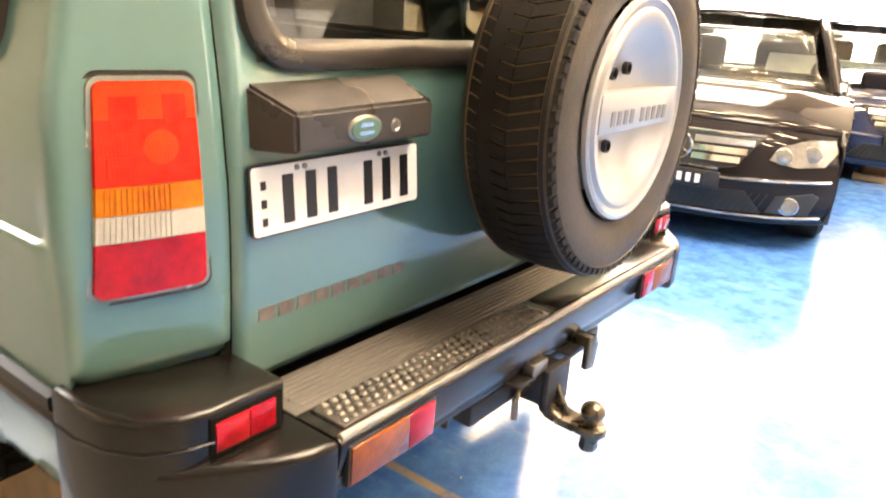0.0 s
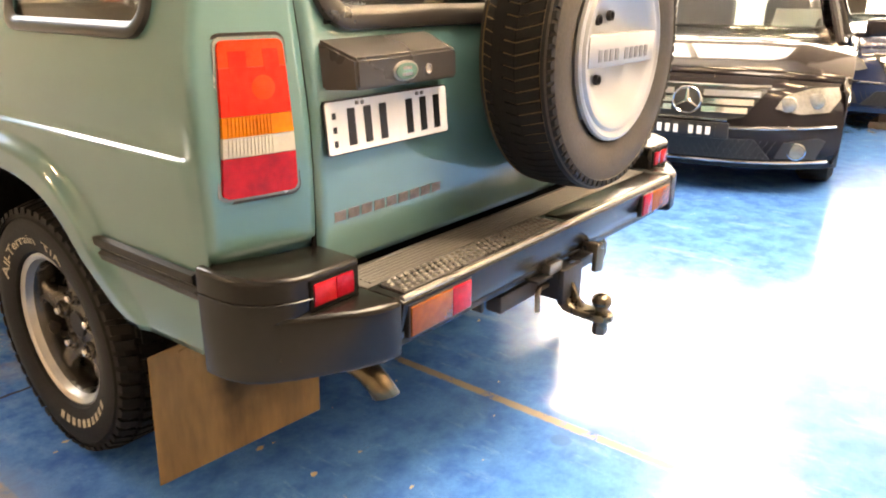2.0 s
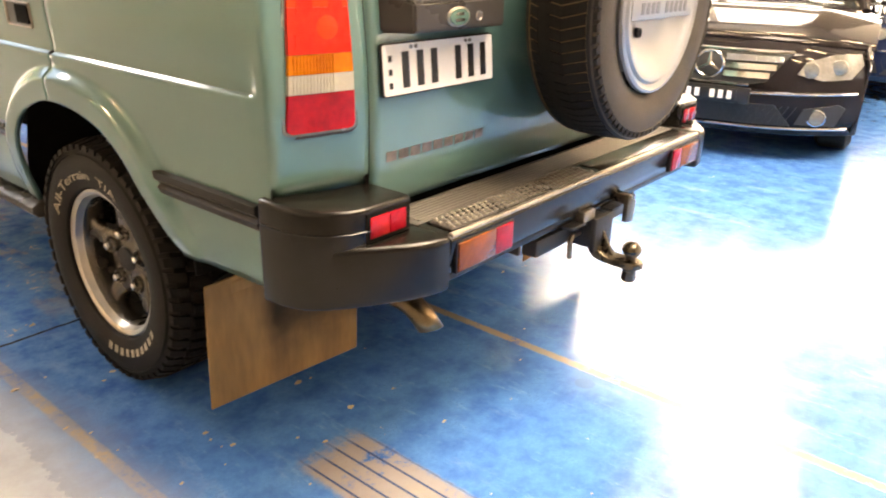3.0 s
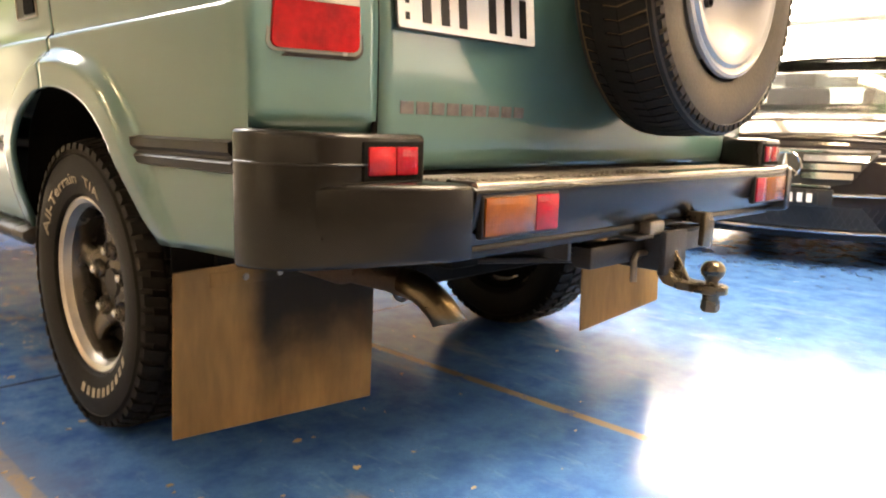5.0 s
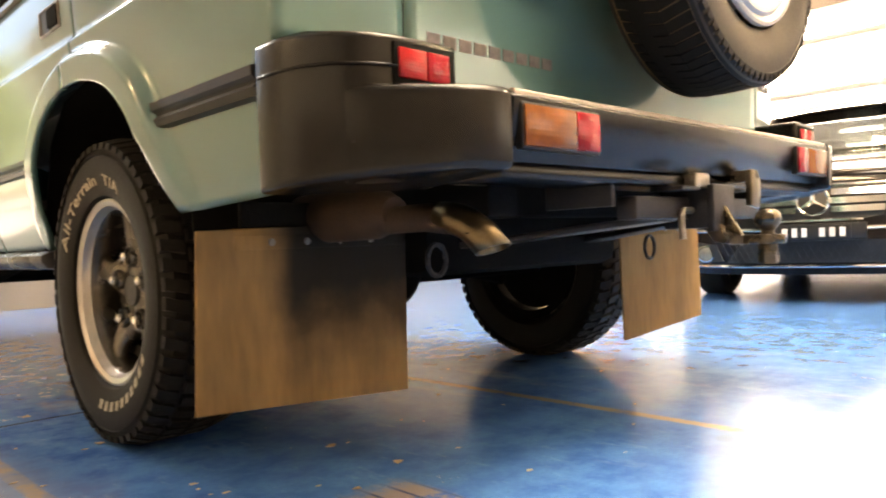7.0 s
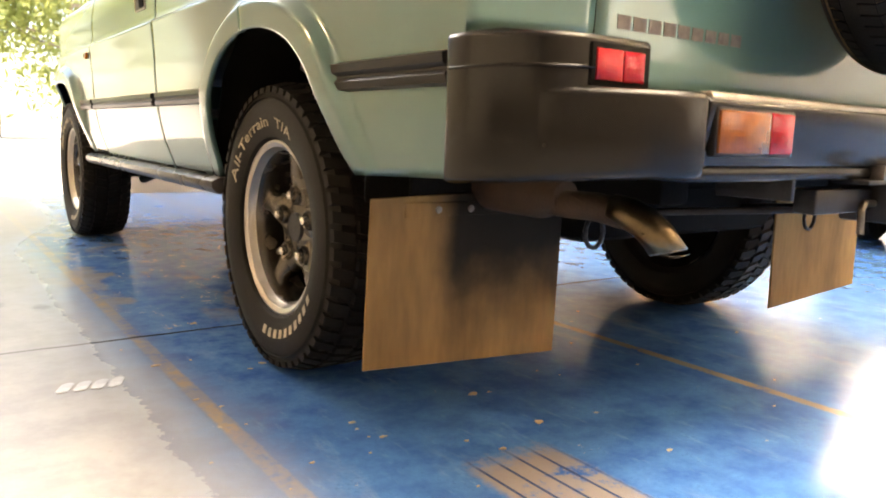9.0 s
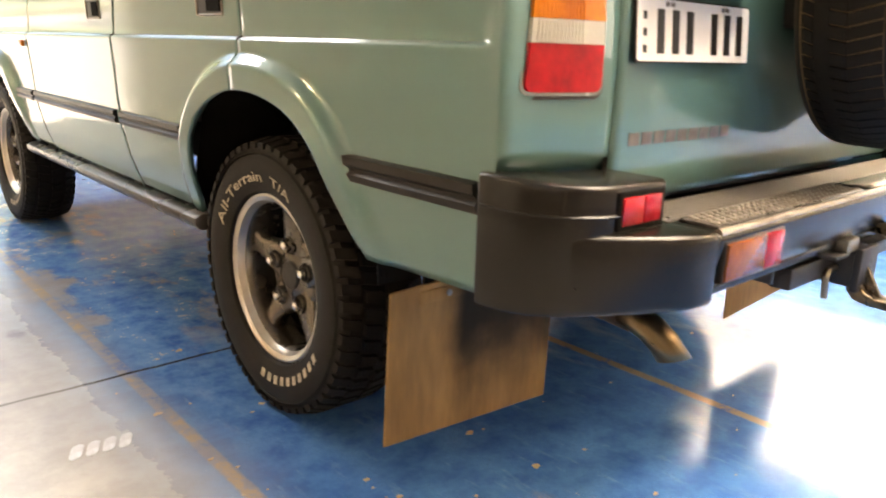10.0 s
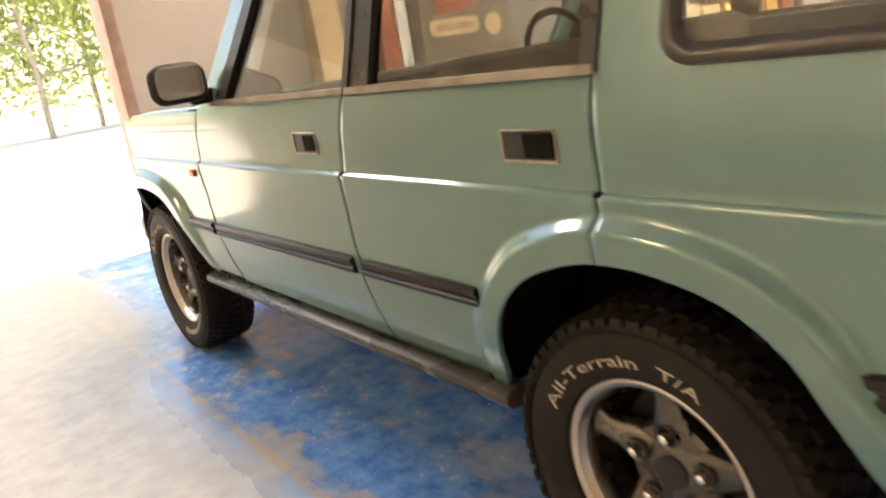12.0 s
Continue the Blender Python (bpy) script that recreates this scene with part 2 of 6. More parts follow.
def floor_material():
    """Blue floor paint worn to tan, yellow bay lines, bare concrete strip with painted doorway glare, and a sawn joint,
    in world metres.
    """
    m = bpy.data.materials.new("blue_floor_paint")
    m.use_nodes = True
    nt = m.node_tree
    n, l = nt.nodes, nt.links
    b = n["Principled BSDF"]
    tc = n.new("ShaderNodeTexCoord")
    sep = n.new("ShaderNodeSeparateXYZ")
    l.new(tc.outputs["Object"], sep.inputs[0])

    def noise_at(s, detail=5, rough=0.6, stretch=None):
        q = n.new("ShaderNodeTexNoise")
        q.inputs["Scale"].default_value, q.inputs["Detail"].default_value, q.inputs["Roughness"].default_value = s, detail, rough
        if stretch:
            mp = n.new("ShaderNodeMapping")
            mp.inputs["Scale"].default_value = stretch
            l.new(tc.outputs["Object"], mp.inputs["Vector"])
            l.new(mp.outputs["Vector"], q.inputs["Vector"])
        else:
            l.new(tc.outputs["Object"], q.inputs["Vector"])
        return q.outputs["Fac"]

    def math_(op, a, c=0.0, d=0.0):
        q = n.new("ShaderNodeMath")
        q.operation = op
        for i, v in enumerate((a, c, d)):
            if isinstance(v, (int, float)):
                q.inputs[i].default_value = v
            else:
                l.new(v, q.inputs[i])
        return q.outputs[0]

    def step(v, a, c):
        q = n.new("ShaderNodeMapRange")
        q.interpolation_type = 'SMOOTHSTEP'
        q.inputs["From Min"].default_value, q.inputs["From Max"].default_value = a, c
        l.new(v, q.inputs["Value"])
        return q.outputs[0]

    def mixc(f, a, c):
        q = n.new("ShaderNodeMix")
        q.data_type = 'RGBA'
        l.new(f, q.inputs["Factor"])
        for key, v in (("A", a), ("B", c)):
            if isinstance(v, tuple):
                q.inputs[key].default_value = (*v, 1)
            else:
                l.new(v, q.inputs[key])
        return q.outputs["Result"]

    x, y = sep.outputs[0], sep.outputs[1]
    n1, n2, n3 = noise_at(1.6), noise_at(9.0, 8, 0.7), noise_at(45.0, 4, 0.7)
    streak = noise_at(5.0, 6, 0.65, (1.0, 0.35, 1.0))
    blue = mixc(step(n2, 0.30, 0.72), (0.031, 0.122, 0.39), (0.080, 0.238, 0.57))
    blue = mixc(math_('MULTIPLY', step(streak, 0.56, 0.72), 0.45), blue, (0.30, 0.42, 0.60))
    scuff = noise_at(34.0, 6, 0.7, (1.0, 0.22, 1.0))
    grit = noise_at(120.0, 3, 0.8)
    blue = mixc(math_('MULTIPLY', step(scuff, 0.56, 0.70), 0.40), blue, (0.17, 0.34, 0.58))
    blue = mixc(math_('MULTIPLY', step(math_('MULTIPLY_ADD', n2, 0.5, math_('MULTIPLY', grit, 0.5)), 0.54, 0.64), 0.35), blue, (0.022, 0.070, 0.22))
    # chips down to tan screed: a few everywhere, many in the wheel track
    # worn pale band by the bay edge, strengthened with painted doorway glare
    pale = math_('MULTIPLY', step(math_('MULTIPLY_ADD', n2, 0.16, math_('MULTIPLY_ADD', n1, 0.2, x)), -0.76, -1.06), 0.75)
    blue = mixc(pale, blue, (0.40, 0.47, 0.62))
    # worn lighter blue; mask also paints the brighter floor beyond the bumper's shade
    worn = math_('MULTIPLY', step(math_('ABSOLUTE', math_('ADD', x, 0.75)), 0.75, 0.25), step(y, -0.6, 0.6))
    blue = mixc(math_('MULTIPLY', math_('MULTIPLY', worn, step(n2, 0.36, 0.66)), 0.45), blue, (0.20, 0.36, 0.58))
    track = math_('MULTIPLY', step(math_('ABSOLUTE', math_('ADD', x, 0.80)), 0.50, 0.10), step(y, 0.25, 1.0))
    smear = noise_at(4.2, 7, 0.62, (1.0, 0.6, 1.0))
    blue = mixc(math_('MULTIPLY', math_('MULTIPLY', track, step(smear, 0.51, 0.60)), 0.60), blue, (0.46, 0.38, 0.23))
    blue = mixc(math_('MULTIPLY', math_('MULTIPLY', step(smear, 0.60, 0.75), step(x, 0.5, 0.0)), 0.35), blue, (0.34, 0.31, 0.25))
    chip_level = math_('MULTIPLY_ADD', track, -0.05, 0.665)
    chips = step(math_('SUBTRACT', math_('MULTIPLY_ADD', n3, 0.30, math_('MULTIPLY', n2, 0.75)), chip_level), -0.005, 0.03)
    col = mixc(math_('MULTIPLY', chips, 0.8), blue, (0.40, 0.28, 0.15))
    # bare concrete strip beside the bay, widened near the doorway to paint its white glare
    glare_wob = math_('MULTIPLY_ADD', step(y, 2.0, 3.4), -0.32, math_('MULTIPLY_ADD', n2, 0.12, math_('MULTIPLY_ADD', n1, 0.25, x)))
    bare = step(math_('MULTIPLY_ADD', n3, 0.06, glare_wob), -0.72, -1.10)
    conc = mixc(step(n2, 0.3, 0.7), (0.225, 0.217, 0.21), (0.325, 0.312, 0.30))
    col = mixc(bare, col, conc)
    # bay lines along the hall
    def line(cx, half, keep, colour, base, most=0.8):
        w = math_('ABSOLUTE', math_('SUBTRACT', math_('MULTIPLY_ADD', n3, 0.012, x), cx + 0.006))
        f = math_('MULTIPLY', step(w, half, half - 0.008), step(math_('MULTIPLY_ADD', n3, 0.25, n2), keep, keep + 0.12))
        return mixc(math_('MULTIPLY', f, most), base, colour)
    col = line(0.095, 0.020, 0.46, (0.34, 0.26, 0.13), col)
    col = line(-1.045, 0.022, 0.48, (0.36, 0.30, 0.22), col, 0.5)
    col = line(-1.045, 0.018, 0.62, (0.44, 0.32, 0.18), col, 0.6)
    # worn patch with three cuts
    inx = math_('MULTIPLY', step(math_('MULTIPLY_ADD', n3, 0.03, x), -0.765, -0.74), step(math_('MULTIPLY_ADD', n3, 0.03, x), -0.545, -0.57))
    iny = math_('MULTIPLY', step(math_('MULTIPLY_ADD', n3, 0.12, y), -0.60, -0.68), step(y, -1.30, -1.2))
    patch = math_('MULTIPLY', math_('MULTIPLY', inx, iny), step(n2, 0.34, 0.46))
    col = mixc(math_('MULTIPLY', patch, 0.7), col, (0.36, 0.28, 0.16))
    cut = math_('PINGPONG', math_('ADD', x, 0.725), 0.022)
    cutline = math_('MULTIPLY', math_('MULTIPLY', step(cut, 0.0175, 0.0205), inx), iny)
    col = mixc(cutline, col, (0.03, 0.06, 0.16))
    # dark spots on the bare concrete
    for sx_, sy_, sr_ in ((-1.34, 0.988, 0.045), (-1.21, 0.902, 0.035), (-1.45, 0.30, 0.02)):
        du, dv = math_('SUBTRACT', x, sx_), math_('MULTIPLY', math_('SUBTRACT', y, sy_), 0.7)
        dd = math_('MULTIPLY_ADD', n3, 0.05, math_('SQRT', math_('ADD', math_('MULTIPLY', du, du), math_('MULTIPLY', dv, dv))))
        col = mixc(math_('MULTIPLY', step(dd, sr_ + 0.030, sr_ * 0.5 + 0.015), 0.75), col, (0.07, 0.075, 0.085))
    # sawn joint across the hall
    jw = math_('ABSOLUTE', math_('SUBTRACT', math_('MULTIPLY_ADD', n2, 0.02, y), 0.425))
    joint = step(jw, 0.0085, 0.004)
    col = mixc(joint, col, (0.05, 0.042, 0.036))
    # round plug
    dx, dy = math_('SUBTRACT', x, 0.022), math_('SUBTRACT', y, -1.02)
    rr = math_('SQRT', math_('ADD', math_('MULTIPLY', dx, dx), math_('MULTIPLY', dy, dy)))
    col = mixc(math_('MULTIPLY', step(rr, 0.034, 0.024), 0.8), col, (0.04, 0.13, 0.30))
    l.new(col, b.inputs["Base Color"])
    ro = math_('MULTIPLY_ADD', n2, 0.10, math_('MULTIPLY_ADD', chips, 0.25, math_('MULTIPLY_ADD', bare, 0.14, math_('MULTIPLY_ADD', n1, 0.10, 0.085))))
    l.new(ro, b.inputs["Roughness"])
    b.inputs["IOR"].default_value = 1.5
    bp = n.new("ShaderNodeBump")
    bp.inputs["Strength"].default_value, bp.inputs["Distance"].default_value = 0.03, 0.003
    h = math_('SUBTRACT', math_('MULTIPLY_ADD', n3, 0.25, math_('MULTIPLY', n2, 0.5)), math_('ADD', joint, math_('MULTIPLY', chips, 0.3)))
    l.new(h, bp.inputs["Height"])
    l.new(bp.outputs[0], b.inputs["Normal"])
    return m


M["floor"] = floor_material()


def soot_shaded(base, edge, low, high):
    """A copy of a material blackened by exhaust soot and painted bumper shade inboard of an upright edge, thinning out
    downwards.
    """
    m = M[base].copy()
    m.name = "soot_shaded_" + m.name
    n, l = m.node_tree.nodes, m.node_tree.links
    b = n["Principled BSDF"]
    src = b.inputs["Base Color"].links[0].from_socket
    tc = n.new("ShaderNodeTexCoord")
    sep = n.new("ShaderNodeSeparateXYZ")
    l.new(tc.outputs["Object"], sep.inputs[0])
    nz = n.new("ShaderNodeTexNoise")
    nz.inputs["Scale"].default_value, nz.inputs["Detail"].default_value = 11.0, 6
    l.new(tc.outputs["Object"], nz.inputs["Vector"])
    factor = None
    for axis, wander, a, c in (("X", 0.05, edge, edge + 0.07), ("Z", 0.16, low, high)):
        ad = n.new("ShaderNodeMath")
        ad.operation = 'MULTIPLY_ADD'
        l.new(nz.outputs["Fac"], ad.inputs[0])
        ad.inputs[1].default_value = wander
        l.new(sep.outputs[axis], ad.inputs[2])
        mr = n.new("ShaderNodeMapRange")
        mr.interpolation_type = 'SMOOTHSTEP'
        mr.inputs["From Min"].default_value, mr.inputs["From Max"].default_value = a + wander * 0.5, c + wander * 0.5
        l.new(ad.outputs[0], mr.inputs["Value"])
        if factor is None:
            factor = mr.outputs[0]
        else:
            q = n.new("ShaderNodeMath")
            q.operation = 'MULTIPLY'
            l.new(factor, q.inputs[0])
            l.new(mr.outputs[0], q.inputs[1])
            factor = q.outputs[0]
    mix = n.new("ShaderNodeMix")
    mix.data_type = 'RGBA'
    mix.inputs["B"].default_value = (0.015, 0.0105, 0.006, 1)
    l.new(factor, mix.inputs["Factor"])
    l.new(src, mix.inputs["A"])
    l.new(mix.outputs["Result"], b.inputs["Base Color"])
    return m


# left flap: soot plus the bumper's shade painted into its colour
M["flap_soot_shade"] = soot_shaded("flap", -0.745, 0.13, 0.36)


# mesh helpers
def finish(bm, name, materials, sharp=32.0):
    """Turns a bmesh into a mesh with smooth faces and sharp edges by angle."""
    me = bpy.data.meshes.new(name)
    bm.to_mesh(me)
    bm.free()
    for m in materials if isinstance(materials, (list, tuple)) else [materials]:
        me.materials.append(m)
    for p in me.polygons:
        p.use_smooth = True
    me.set_sharp_from_angle(angle=radians(sharp))
    return me


def part(name, bm, material, parent=None, label="", solid=0.0, sharp=32.0):
    """Links a bmesh as one mesh object under a thing or under a part."""
    ob = new(name, finish(bm, name, material, sharp))
    if parent:
        ob.parent = parent
        ob.matrix_parent_inverse = Matrix.Identity(4)
    if label:
        tagged(ob, label)
    if solid:
        mod = ob.modifiers.new("thickness", 'SOLIDIFY')
        mod.thickness, mod.offset = abs(solid), -1.0 if solid > 0 else 1.0
    return ob


def thing(name, label, category, at=(0, 0, 0), group="", kind=""):
    ob = new(name)
    ob.location = at
    return tagged(ob, label, category, group, kind)


def box(bm, lo, hi, bevel=0.0, seg=2):
    """A box between two corners, its edges rounded."""
    v = [bm.verts.new((x, y, z)) for x in (lo[0], hi[0]) for y in (lo[1], hi[1]) for z in (lo[2], hi[2])]
    f = [bm.faces.new([v[i] for i in q]) for q in ((0, 1, 3, 2), (4, 6, 7, 5), (0, 4, 5, 1), (2, 3, 7, 6), (0, 2, 6, 4), (1, 5, 7, 3))]
    if bevel:
        e = list({e for q in f for e in q.edges})
        bmesh.ops.bevel(bm, geom=e, offset=bevel, segments=seg, profile=0.5, affect='EDGES')
    return bm


def boxed(lo, hi, bevel=0.0, seg=2):
    return box(bmesh.new(), lo, hi, bevel, seg)


def prism(bm, outline, lo, hi, axis='z', bevel=0.0, seg=2):
    """A polygon pushed along an axis. The outline gives the two other coordinates in order (x, y, z without the axis)."""
    def place(a, c, h):
        return {'z': (a, c, h), 'y': (a, h, c), 'x': (h, a, c)}[axis]
    b = [bm.verts.new(place(a, c, lo)) for a, c in outline]
    t = [bm.verts.new(place(a, c, hi)) for a, c in outline]
    f = [bm.faces.new(b), bm.faces.new(t)]
    k = len(outline)
    for i in range(k):
        f.append(bm.faces.new((b[i], b[(i + 1) % k], t[(i + 1) % k], t[i])))
    bmesh.ops.recalc_face_normals(bm, faces=f)
    if bevel:
        e = list({e for q in f[:2] for e in q.edges} | {e for q in f[2:] for e in q.edges if e.calc_face_angle(0) > 0.5})
        bmesh.ops.bevel(bm, geom=e, offset=bevel, segments=seg, profile=0.5, affect='EDGES')
    return bm


def rounded(a0, c0, a1, c1, r, k=5):
    """A rectangle's outline with round corners."""
    out = []
    for ca, cc, s in ((a1 - r, c1 - r, 0), (a0 + r, c1 - r, 90), (a0 + r, c0 + r, 180), (a1 - r, c0 + r, 270)):
        out += [(ca + r * math.cos(radians(s + 90 * i / k)), cc + r * math.sin(radians(s + 90 * i / k))) for i in range(k + 1)]
    return out


def tube(bm, pts, r, n=12, cap=True):
    """A round bar along a line of points; r may change from point to point."""
    pts = [Vector(p) for p in pts]
    rs = r if isinstance(r, (list, tuple)) else [r] * len(pts)
    rings, up = [], Vector((0.13, 0.31, 0.94)).normalized()
    for i, p in enumerate(pts):
        d = (pts[min(i + 1, len(pts) - 1)] - pts[max(i - 1, 0)]).normalized()
        a = d.cross(up)
        if a.length < 0.05:
            a = d.cross(Vector((1, 0.2, 0)))
        a.normalize()
        c = a.cross(d)
        rings.append([bm.verts.new(p + rs[i] * (a * math.cos(2 * math.pi * j / n) + c * math.sin(2 * math.pi * j / n))) for j in range(n)])
    fs = []
    for r0, r1 in zip(rings, rings[1:]):
        for j in range(n):
            fs.append(bm.faces.new((r0[j], r0[(j + 1) % n], r1[(j + 1) % n], r1[j])))
    if cap:
        fs += [bm.faces.new(rings[0]), bm.faces.new(rings[-1])]
    bmesh.ops.recalc_face_normals(bm, faces=fs)
    return bm


def lathe(bm, profile, n=48, mat_of=None, at=(0, 0, 0), axis='x'):
    """Turns a profile of (height along the axis, radius) about the axis."""
    def place(h, r, a):
        u, w = r * math.cos(a), r * math.sin(a)
        p = {'x': (h, u, w), 'y': (u, h, w), 'z': (u, w, h)}[axis]
        return (p[0] + at[0], p[1] + at[1], p[2] + at[2])
    rings = []
    for h, r in profile:
        rings.append([bm.verts.new(place(h, r, 2 * math.pi * j / n)) for j in range(n)] if r > 1e-5 else [bm.verts.new(place(h, 0, 0))])
    fs = []
    for i, (r0, r1) in enumerate(zip(rings, rings[1:])):
        for j in range(n):
            k = (j + 1) % n
            if len(r0) == 1 and len(r1) == 1:
                continue
            q = (r0[0], r1[k], r1[j]) if len(r0) == 1 else (r0[j], r0[k], r1[0]) if len(r1) == 1 else (r0[j], r0[k], r1[k], r1[j])
            f = bm.faces.new(q)
            f.material_index = mat_of(i) if mat_of else 0
            fs.append(f)
    bmesh.ops.recalc_face_normals(bm, faces=fs)
    return bm


def lerp_table(table):
    """Linear steps through a sorted table of (key, value)."""
    ks, vs = [k for k, _ in table], [v for _, v in table]
    return lambda q: float(np.interp(q, ks, vs))


def bar_parts(name, words, u0, z0, width, height, place, depth, material, parent, fill=0.74):
    """Plain letter-sized bars, each a part: words is a row of letter counts, place maps (u, z, out) to space."""
    total = sum(words) + 0.8 * (len(words) - 1)
    step_ = width / total
    u = u0
    for w in words:
        for _ in range(w):
            bm = bmesh.new()
            a, c = u + (1 - fill) / 2 * step_, u + (1 + fill) / 2 * step_
            v = [bm.verts.new(place(p, q, o)) for o in (0.0, depth) for p, q in ((a, z0), (c, z0), (c, z0 + height), (a, z0 + height))]
            for q in ((4, 5, 6, 7), (0, 1, 5, 4), (1, 2, 6, 5), (2, 3, 7, 6), (3, 0, 4, 7)):
                bm.faces.new([v[i] for i in q])
            bmesh.ops.recalc_face_normals(bm, faces=bm.faces)
            part(name, bm, material, parent)
            u += step_
        u += 0.8 * step_

# ---------- hall ----------
HX0, HX1, HY0, HY1, HZ = -6.5, 9.0, -7.0, 5.0, 5.6

bm = bmesh.new()
NX, NY = 24, 24
bmesh.ops.create_grid(bm, x_segments=NX, y_segments=NY, size=1.0)
for v in bm.verts:
    v.co = Vector(((HX0 + HX1) / 2 + v.co.x * (HX1 - HX0) / 2, (HY0 + HY1) / 2 + v.co.y * (HY1 - HY0) / 2, 0))
floor = part("floor", bm, M["floor"])
tagged(floor, "glossy worn blue painted concrete floor with yellow bay lines", "floor", kind="structure")

ground = part("ground", boxed((-80, HY1, -0.5), (80, 120, -0.02)), M["concrete_out"])
tagged(ground, "sunlit pale concrete yard outside the open doorway", "ground", kind="structure")


def wall(name, lo, hi, material, label):
    return tagged(part(name, boxed(lo, hi), M[material]), label, "wall", kind="structure")


DOOR_X0, DOOR_X1, DOOR_Z = -2.35, -0.15, 4.7
wall("wall_north", (DOOR_X1, HY1, 0), (HX1 + 0.25, HY1 + 0.25, HZ), "door_panel", "grey painted wall beside the open doorway")
wall("wall_north_upper", (DOOR_X0, HY1, DOOR_Z), (DOOR_X1, HY1 + 0.25, HZ), "wall", "tan wall over the doorway")
# unseen far walls; lower and upper tones set for reflections in the doors
wall("wall_north_far", (HX0, HY1, 0), (DOOR_X0, HY1 + 0.25, 2.2), "wall_mid", "unseen mid-tone lower wall at the doorway's far side")
wall("wall_north_far_upper", (HX0, HY1, 2.2), (DOOR_X0, HY1 + 0.25, HZ), "wall_south", "brown-grey upper wall at the doorway's far side")
SW0, SW1, SZ0, SZ1 = 3.0, 7.6, 1.2, 3.0   # unseen glowing window band added to brighten the tailgate
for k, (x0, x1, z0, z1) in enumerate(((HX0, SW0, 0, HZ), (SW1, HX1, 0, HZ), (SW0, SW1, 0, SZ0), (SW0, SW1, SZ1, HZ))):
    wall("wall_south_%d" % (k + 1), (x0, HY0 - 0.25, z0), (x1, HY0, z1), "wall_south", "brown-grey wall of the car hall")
win = thing("window_6", "unseen dim glowing window band added in the brown-grey wall", "window", kind="structure")
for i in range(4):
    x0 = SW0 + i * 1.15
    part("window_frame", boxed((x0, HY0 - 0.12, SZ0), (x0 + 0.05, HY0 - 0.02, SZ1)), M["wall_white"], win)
    part("pane", boxed((x0 + 0.05, HY0 - 0.07, SZ0), (x0 + 1.15, HY0 - 0.06, SZ1)), M["pane_fill"], win)
# unseen west wall; dark and tan pieces set for bumper and flank reflections
wall("wall_west", (HX0 - 0.25, HY0, 0), (HX0, 0.8, 1.35), "wall_dark", "dark lower wall of the car hall")
wall("wall_west_far", (HX0 - 0.25, 0.8, 0), (HX0, HY1, 1.35), "wall", "tan lower wall near the doorway")
wall("wall_west_upper", (HX0 - 0.25, HY0, 1.35), (HX0, HY1, HZ), "wall", "tan upper wall of the car hall")
EW0, EW1 = -0.95, 3.01
wall("wall_east", (HX1, HY0, 0), (HX1 + 0.25, EW0, HZ), "wall_white", "whitewashed wall beside the tall windows")
UW0, UW1 = 0.45, 4.41   # upper windows
wall("wall_east_far", (HX1, EW1, 0), (HX1 + 0.25, HY1, 3.3), "wall_white", "whitewashed wall beside the tall windows")
wall("wall_east_band", (HX1, UW0, 3.3), (HX1 + 0.25, HY1, 3.8), "door_panel", "grey band of wall between the window rows")
wall("wall_east_end", (HX1, UW1, 3.8), (HX1 + 0.25, HY1, HZ), "door_panel", "grey wall beside the upper windows")
wall("wall_east_sill", (HX1, EW0, 0), (HX1 + 0.25, EW1, 0.7), "wall_white", "whitewashed wall under the tall windows")
wall("wall_east_head", (HX1, EW0, 3.3), (HX1 + 0.25, UW0, HZ), "door_panel", "grey wall over the tall windows")
bm = boxed((DOOR_X1 - 0.06, HY1 - 0.012, 0), (DOOR_X1 + 0.03, HY1 + 0.262, DOOR_Z), 0.006)
tagged(part("trim", bm, M["brick_edge"]), "brown edge trim of the doorway", "trim", kind="structure")
SKY = (-0.2, 2.6, -3.8, -1.15)   # roof light over the bay
bm = bmesh.new()
for lo, hi in (((HX0 - 0.2, HY0 - 0.2), (SKY[0], HY1 + 0.2)), ((SKY[1], HY0 - 0.2), (HX1 + 0.2, HY1 + 0.2)), ((SKY[0], HY0 - 0.2), (SKY[1], SKY[2])), ((SKY[0], SKY[3]), (SKY[1], HY1 + 0.2))):
    box(bm, (*lo, HZ), (*hi, HZ + 0.1))
ceiling = part("ceiling", bm, M["roof"])
tagged(ceiling, "pale sheet ceiling of the car hall", "ceiling", kind="structure")
skylight = thing("window_3", "translucent roof light sheet letting daylight into the hall", "roof light", kind="structure")
part("pane", boxed((SKY[0] - 0.05, SKY[2] - 0.05, HZ + 0.11), (SKY[1] + 0.05, SKY[3] + 0.05, HZ + 0.13)), M["skylight"], skylight)

wall("wall_east_top", (HX1, UW0, 5.4), (HX1 + 0.25, UW1, HZ), "door_panel", "grey wall over the upper windows")

